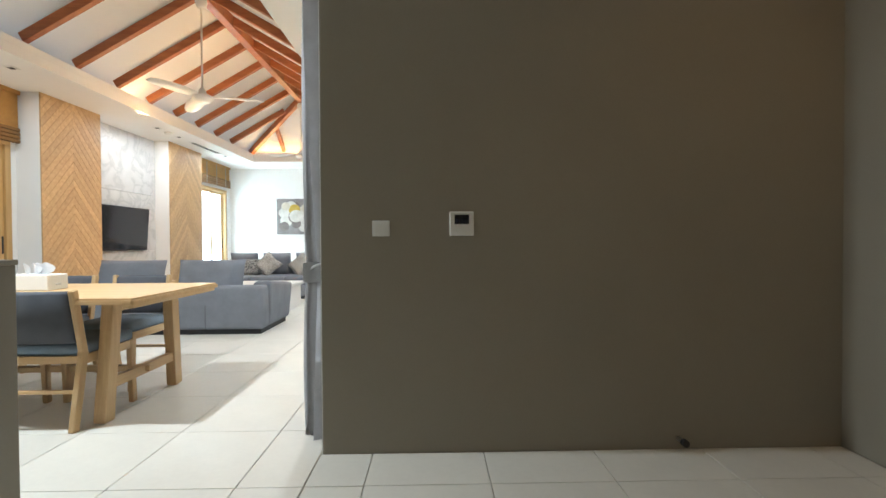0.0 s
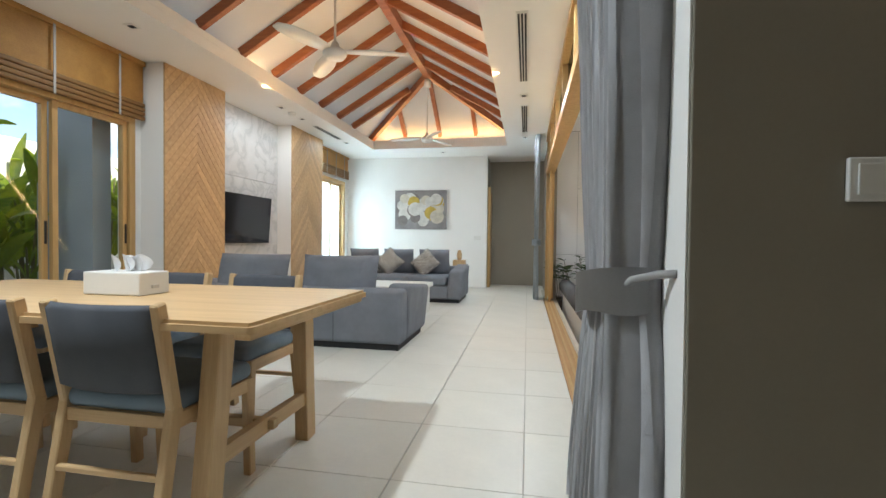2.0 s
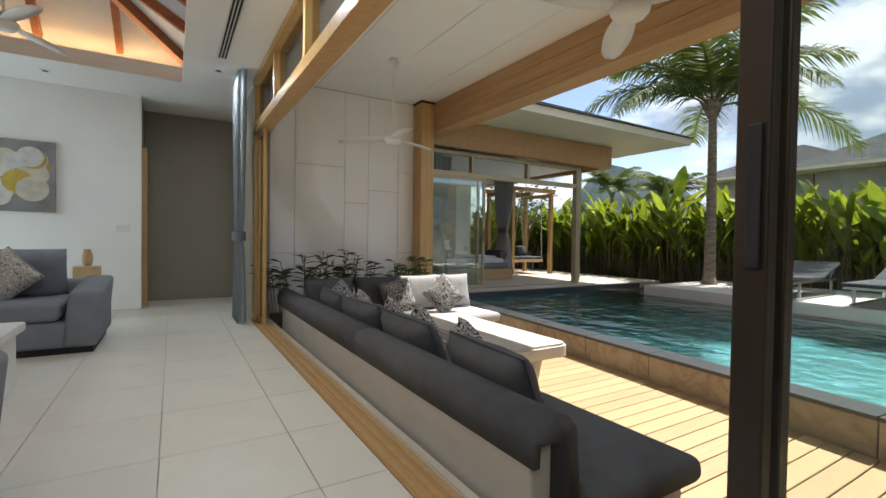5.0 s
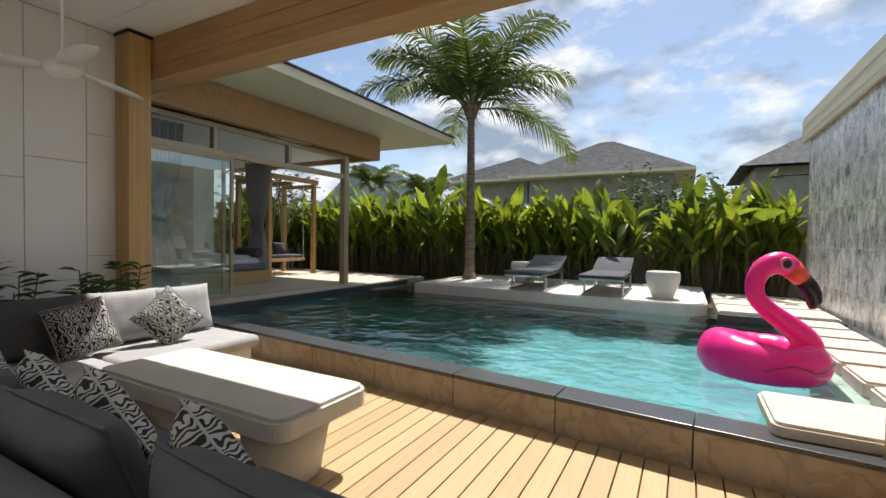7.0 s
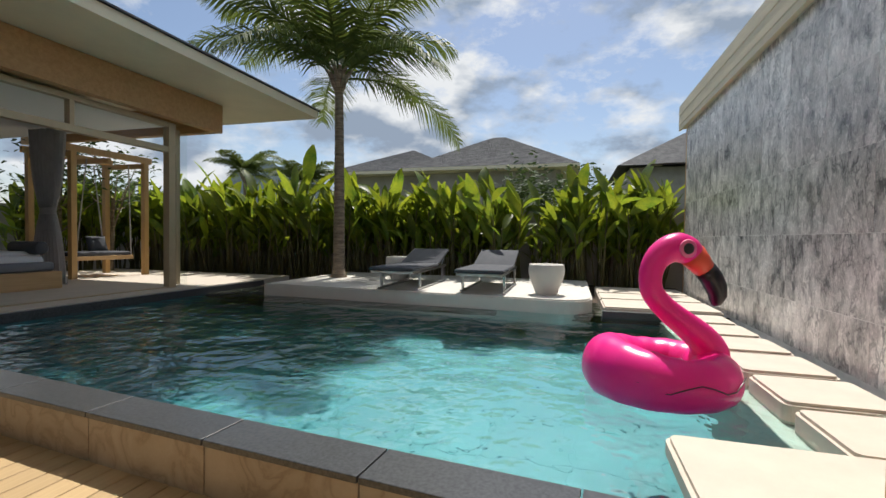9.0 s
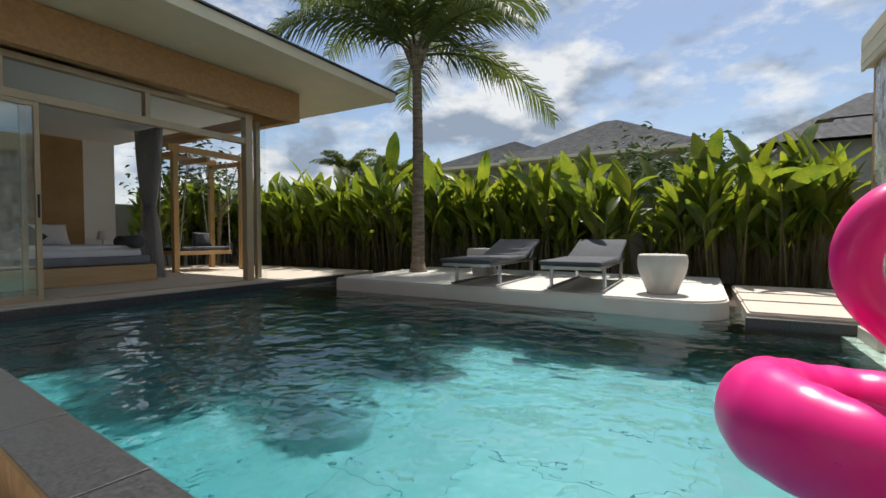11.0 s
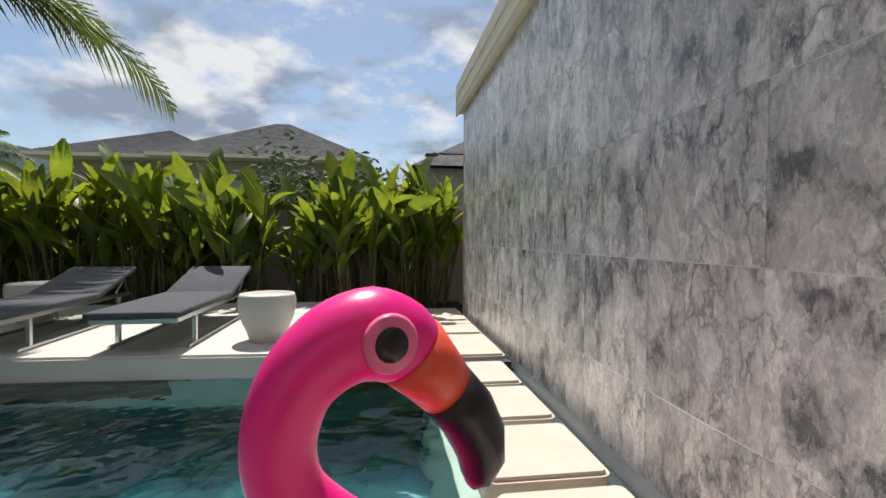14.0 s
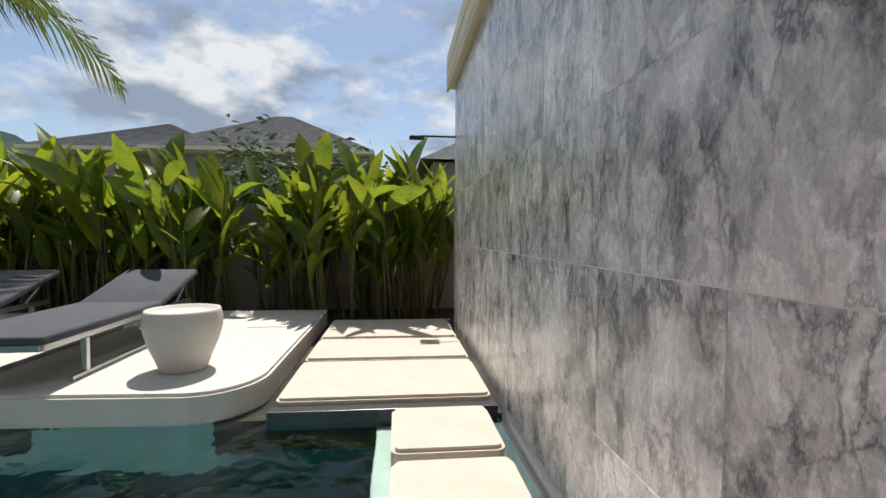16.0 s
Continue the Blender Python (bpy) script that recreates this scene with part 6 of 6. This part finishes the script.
def palm(at, h, frond, n, seed, label, r0=0.15, r1=0.095):
    p = thing("palm_tree", at, label, "palm tree", "palm trees")
    rng = random.Random(seed)
    tr = bmesh.new()
    pts, rad = [], []
    rings = int(h / 0.055)
    for k in range(rings + 1):
        f = k / rings
        pts.append((0.06 * math.sin(f * 2), 0.05 * f, h * f))
        rad.append((r0 + (r1 - r0) * f + (0.09 * max(0, 0.08 - f) / 0.08)) * (1.04 if k % 2 else 0.97))
    tube(pts, rad, 16, tr)
    part("trunk", tr, M_TRUNK, p, "ringed grey-brown trunk", True)
    top = Vector((0.06 * math.sin(2), 0.05, h))
    husk = bmesh.new()
    for k in range(14):
        a = k * 2.4
        tube([top + Vector((0, 0, -0.15)), top + Vector((math.cos(a) * 0.14, math.sin(a) * 0.14, 0.10 + 0.02 * k)), top + Vector((math.cos(a) * 0.26, math.sin(a) * 0.26, 0.30))], [0.07, 0.05, 0.015], 6, husk)
    part("husk", husk, M_TRUNK, p, "brown leaf bases")
    for k in range(n):
        fr = bmesh.new()
        a = k * 2.39996 + rng.uniform(-0.2, 0.2)
        rise = 2.2 - 1.95 * (k / n) + rng.uniform(-0.12, 0.12)
        d = Vector((math.cos(a), math.sin(a), rise)).normalized()
        q = top + Vector((0, 0, 0.12))
        L = frond * rng.uniform(0.85, 1.1)
        seg = 22
        spine = []
        for i in range(seg + 1):
            spine.append(q.copy())
            q = q + d * (L / seg)
            d = (d + Vector((0, 0, -0.046 - 0.05 * (i / seg)))).normalized()
        tube(spine, [0.02 * (1 - i / seg) + 0.004 for i in range(seg + 1)], 5, fr)
        for i in range(3, seg):
            for sub in (0.0, 0.34, 0.67):
                b = spine[i].lerp(spine[i + 1], sub)
                ax = (spine[i + 1] - spine[i]).normalized()
                sd = ax.cross(Vector((0, 0, 1))).normalized()
                up = sd.cross(ax)
                f = (i + sub) / seg
                ln = frond * 0.30 * (math.sin(math.pi * (0.12 + 0.83 * f)) ** 0.8)
                for s in (-1, 1):
                    dr = (sd * s + ax * 0.75 + up * 0.2 + Vector((0, 0, rng.uniform(-0.5, 0.0)))).normalized()
                    w = ax * 0.019
                    m1 = b + dr * ln * 0.55
                    t1 = b + dr * ln + Vector((0, 0, -ln * 0.30))
                    v0, v1, v2, v3, v4 = fr.verts.new(b - w), fr.verts.new(b + w), fr.verts.new(m1 + w), fr.verts.new(m1 - w), fr.verts.new(t1)
                    fr.faces.new((v0, v1, v2, v3))
                    fr.faces.new((v3, v2, v4))
        part("frond", fr, M_PALM, p)
    return p


palm((8.85, 8.85, -0.02), 3.75, 2.75, 19, 4, "coconut palm with a ringed trunk beside the pool", 0.115, 0.075)
palm((17.5, 18.2, -0.3), 3.6, 1.8, 14, 8, "small palm beyond the pavilion", 0.12, 0.08)
palm((15.5, 14.0, -0.3), 2.9, 1.6, 14, 9, "small palm beyond the garden wall", 0.12, 0.08)

# strip of garden outside the left window
setting("side_wall", box((-6.6, 0.0, -0.3), (-6.45, 14.0, 2.2)), M_WHITE, "pale boundary wall outside the side window")
setting("side_path", box((-6.45, 0.0, -0.3), (-4.6, 14.0, -0.03)), M_RENDER)
setting("side_pier", box((-5.3, 5.0, -0.03), (-4.62, 5.2, 2.9)), mat("blue_grey_render", (0.30, 0.33, 0.36), 0.8, 0.1, 2, 0.1, 60))
for k, (x, y) in enumerate(((-5.7, 4.1), (-5.9, 4.7), (-5.6, 3.5), (-5.9, 3.0), (-5.5, 5.0), (-6.0, 5.6), (-5.9, 6.3), (-6.0, 7.0))):
    copy_thing(kinds[(k + 1) % 6], pose(x, y, -0.03, 0, 0, 77 * k)).scale = (1.05, 1.05, 1.05)

# ---- surroundings ----
bm = bmesh.new()
R, xa, xb, ya, yb, zg = 900.0, -6.6, 14.0, -2.4, 17.2, -0.31
for a, b, c, d in ((-R, -R, R, ya), (-R, yb, R, R), (-R, ya, xa, yb), (xb, ya, R, yb)):
    bm.faces.new([bm.verts.new(p) for p in ((a, b, zg), (c, b, zg), (c, d, zg), (a, d, zg))])
setting("ground_south", box((2.73, -2.4, -0.5), (14.0, 2.3, -0.31)), M_GRASS)
setting("ground", bm, M_GRASS, "green ground reaching to the hills")
nh = thing("neighbour_house", (0, 0, 0), "neighbouring villa with a grey hipped shingle roof", "house")
part("wall", box((22.8, 5.2, -0.3), (29.0, 12.0, 4.3)), M_OUTWALL, nh)
hip_roof(22.0, 4.4, 29.8, 12.8, 4.3, 6.45, 40, nh)
part("eave", box((21.95, 4.35, 4.14), (29.85, 12.85, 4.29)), M_SOFFIT, nh)
nh2 = thing("neighbour_house", (0, 0, 0), "lower wing of the neighbouring villa, grey shingled", "house")
part("wall", box((23.2, 12.2, -0.3), (29.0, 16.6, 4.2)), M_OUTWALL, nh2)
hip_roof(22.3, 10.0, 29.5, 17.2, 4.25, 5.95, 34, nh2)
part("eave", box((22.25, 10.0, 4.1), (29.55, 17.25, 4.24)), M_SOFFIT, nh2)
nh3 = thing("neighbour_house", (0, 0, 0), "further villa roof of grey shingles", "house")
part("wall", box((30.0, -9.0, -0.3), (38.0, 1.4, 5.2)), M_OUTWALL, nh3)
hip_roof(29.0, -10.0, 39.0, 2.2, 5.2, 8.2, 40, nh3)
for k, (cx, cy, ln, hh, sd) in enumerate(((430, 330, 260, 92, 3), (560, 250, 520, 58, 8))):
    bm = bmesh.new()
    rows = []
    for i in range(41):
        t = i / 40
        y = cy + (t - 0.5) * ln * 1.6
        pr = math.exp(-((t - 0.5) / 0.23) ** 2) * (0.8 + 0.35 * noise.noise((t * 6, sd, 0))) + 0.06 * noise.noise((t * 24, sd, 1)) + 0.12
        rows.append([bm.verts.new((cx - 90, y, zg)), bm.verts.new((cx - 35, y, zg + hh * max(0.03, pr) * 0.62)), bm.verts.new((cx, y, zg + hh * max(0.04, pr)))])
    for a, b in zip(rows, rows[1:]):
        for q in range(2):
            bm.faces.new((a[q], a[q + 1], b[q + 1], b[q]))
    setting("backdrop", bm, M_HILL, "distant wooded hill, haze put into its blue-green colour", True)

# ---- floor tiles ----
floor_ob = bpy.data.objects["floor"]
TX, TY = 0.555, 0.59


def lay_tiles(owner, x0, x1, y0, y1):
    """Tiles on the common grid, cut at the borders."""
    meshes = {}
    i = math.floor((x0 + 0.91) / TX)
    while -0.91 + TX * i < x1 - 0.01:
        a, b = max(x0, -0.91 + TX * i), min(x1, -0.91 + TX * (i + 1))
        j = math.floor((y0 - 1.87) / TY)
        while 1.87 + TY * j < y1 - 0.01:
            c, d = max(y0, 1.87 + TY * j), min(y1, 1.87 + TY * (j + 1))
            key = (round(b - a, 3), round(d - c, 3))
            if key not in meshes:
                meshes[key] = mesh_of(box((0.002, 0.002, -0.011), (b - a - 0.002, d - c - 0.002, 0), 0.0015, None, 1), "floor_tile", M_TILE)
            o = new("floor_tile", meshes[key])
            o.parent = owner
            o.matrix_world = pose(a, c, 0)
            j += 1
        i += 1


lay_tiles(floor_ob, -4.39, -0.062, -2.19, 10.93)
lay_tiles(bpy.data.objects["floor_entrance"], -0.06, 2.598, -2.19, 2.169)
lay_tiles(floor_ob, -1.21, -0.01, 10.94, 11.74)
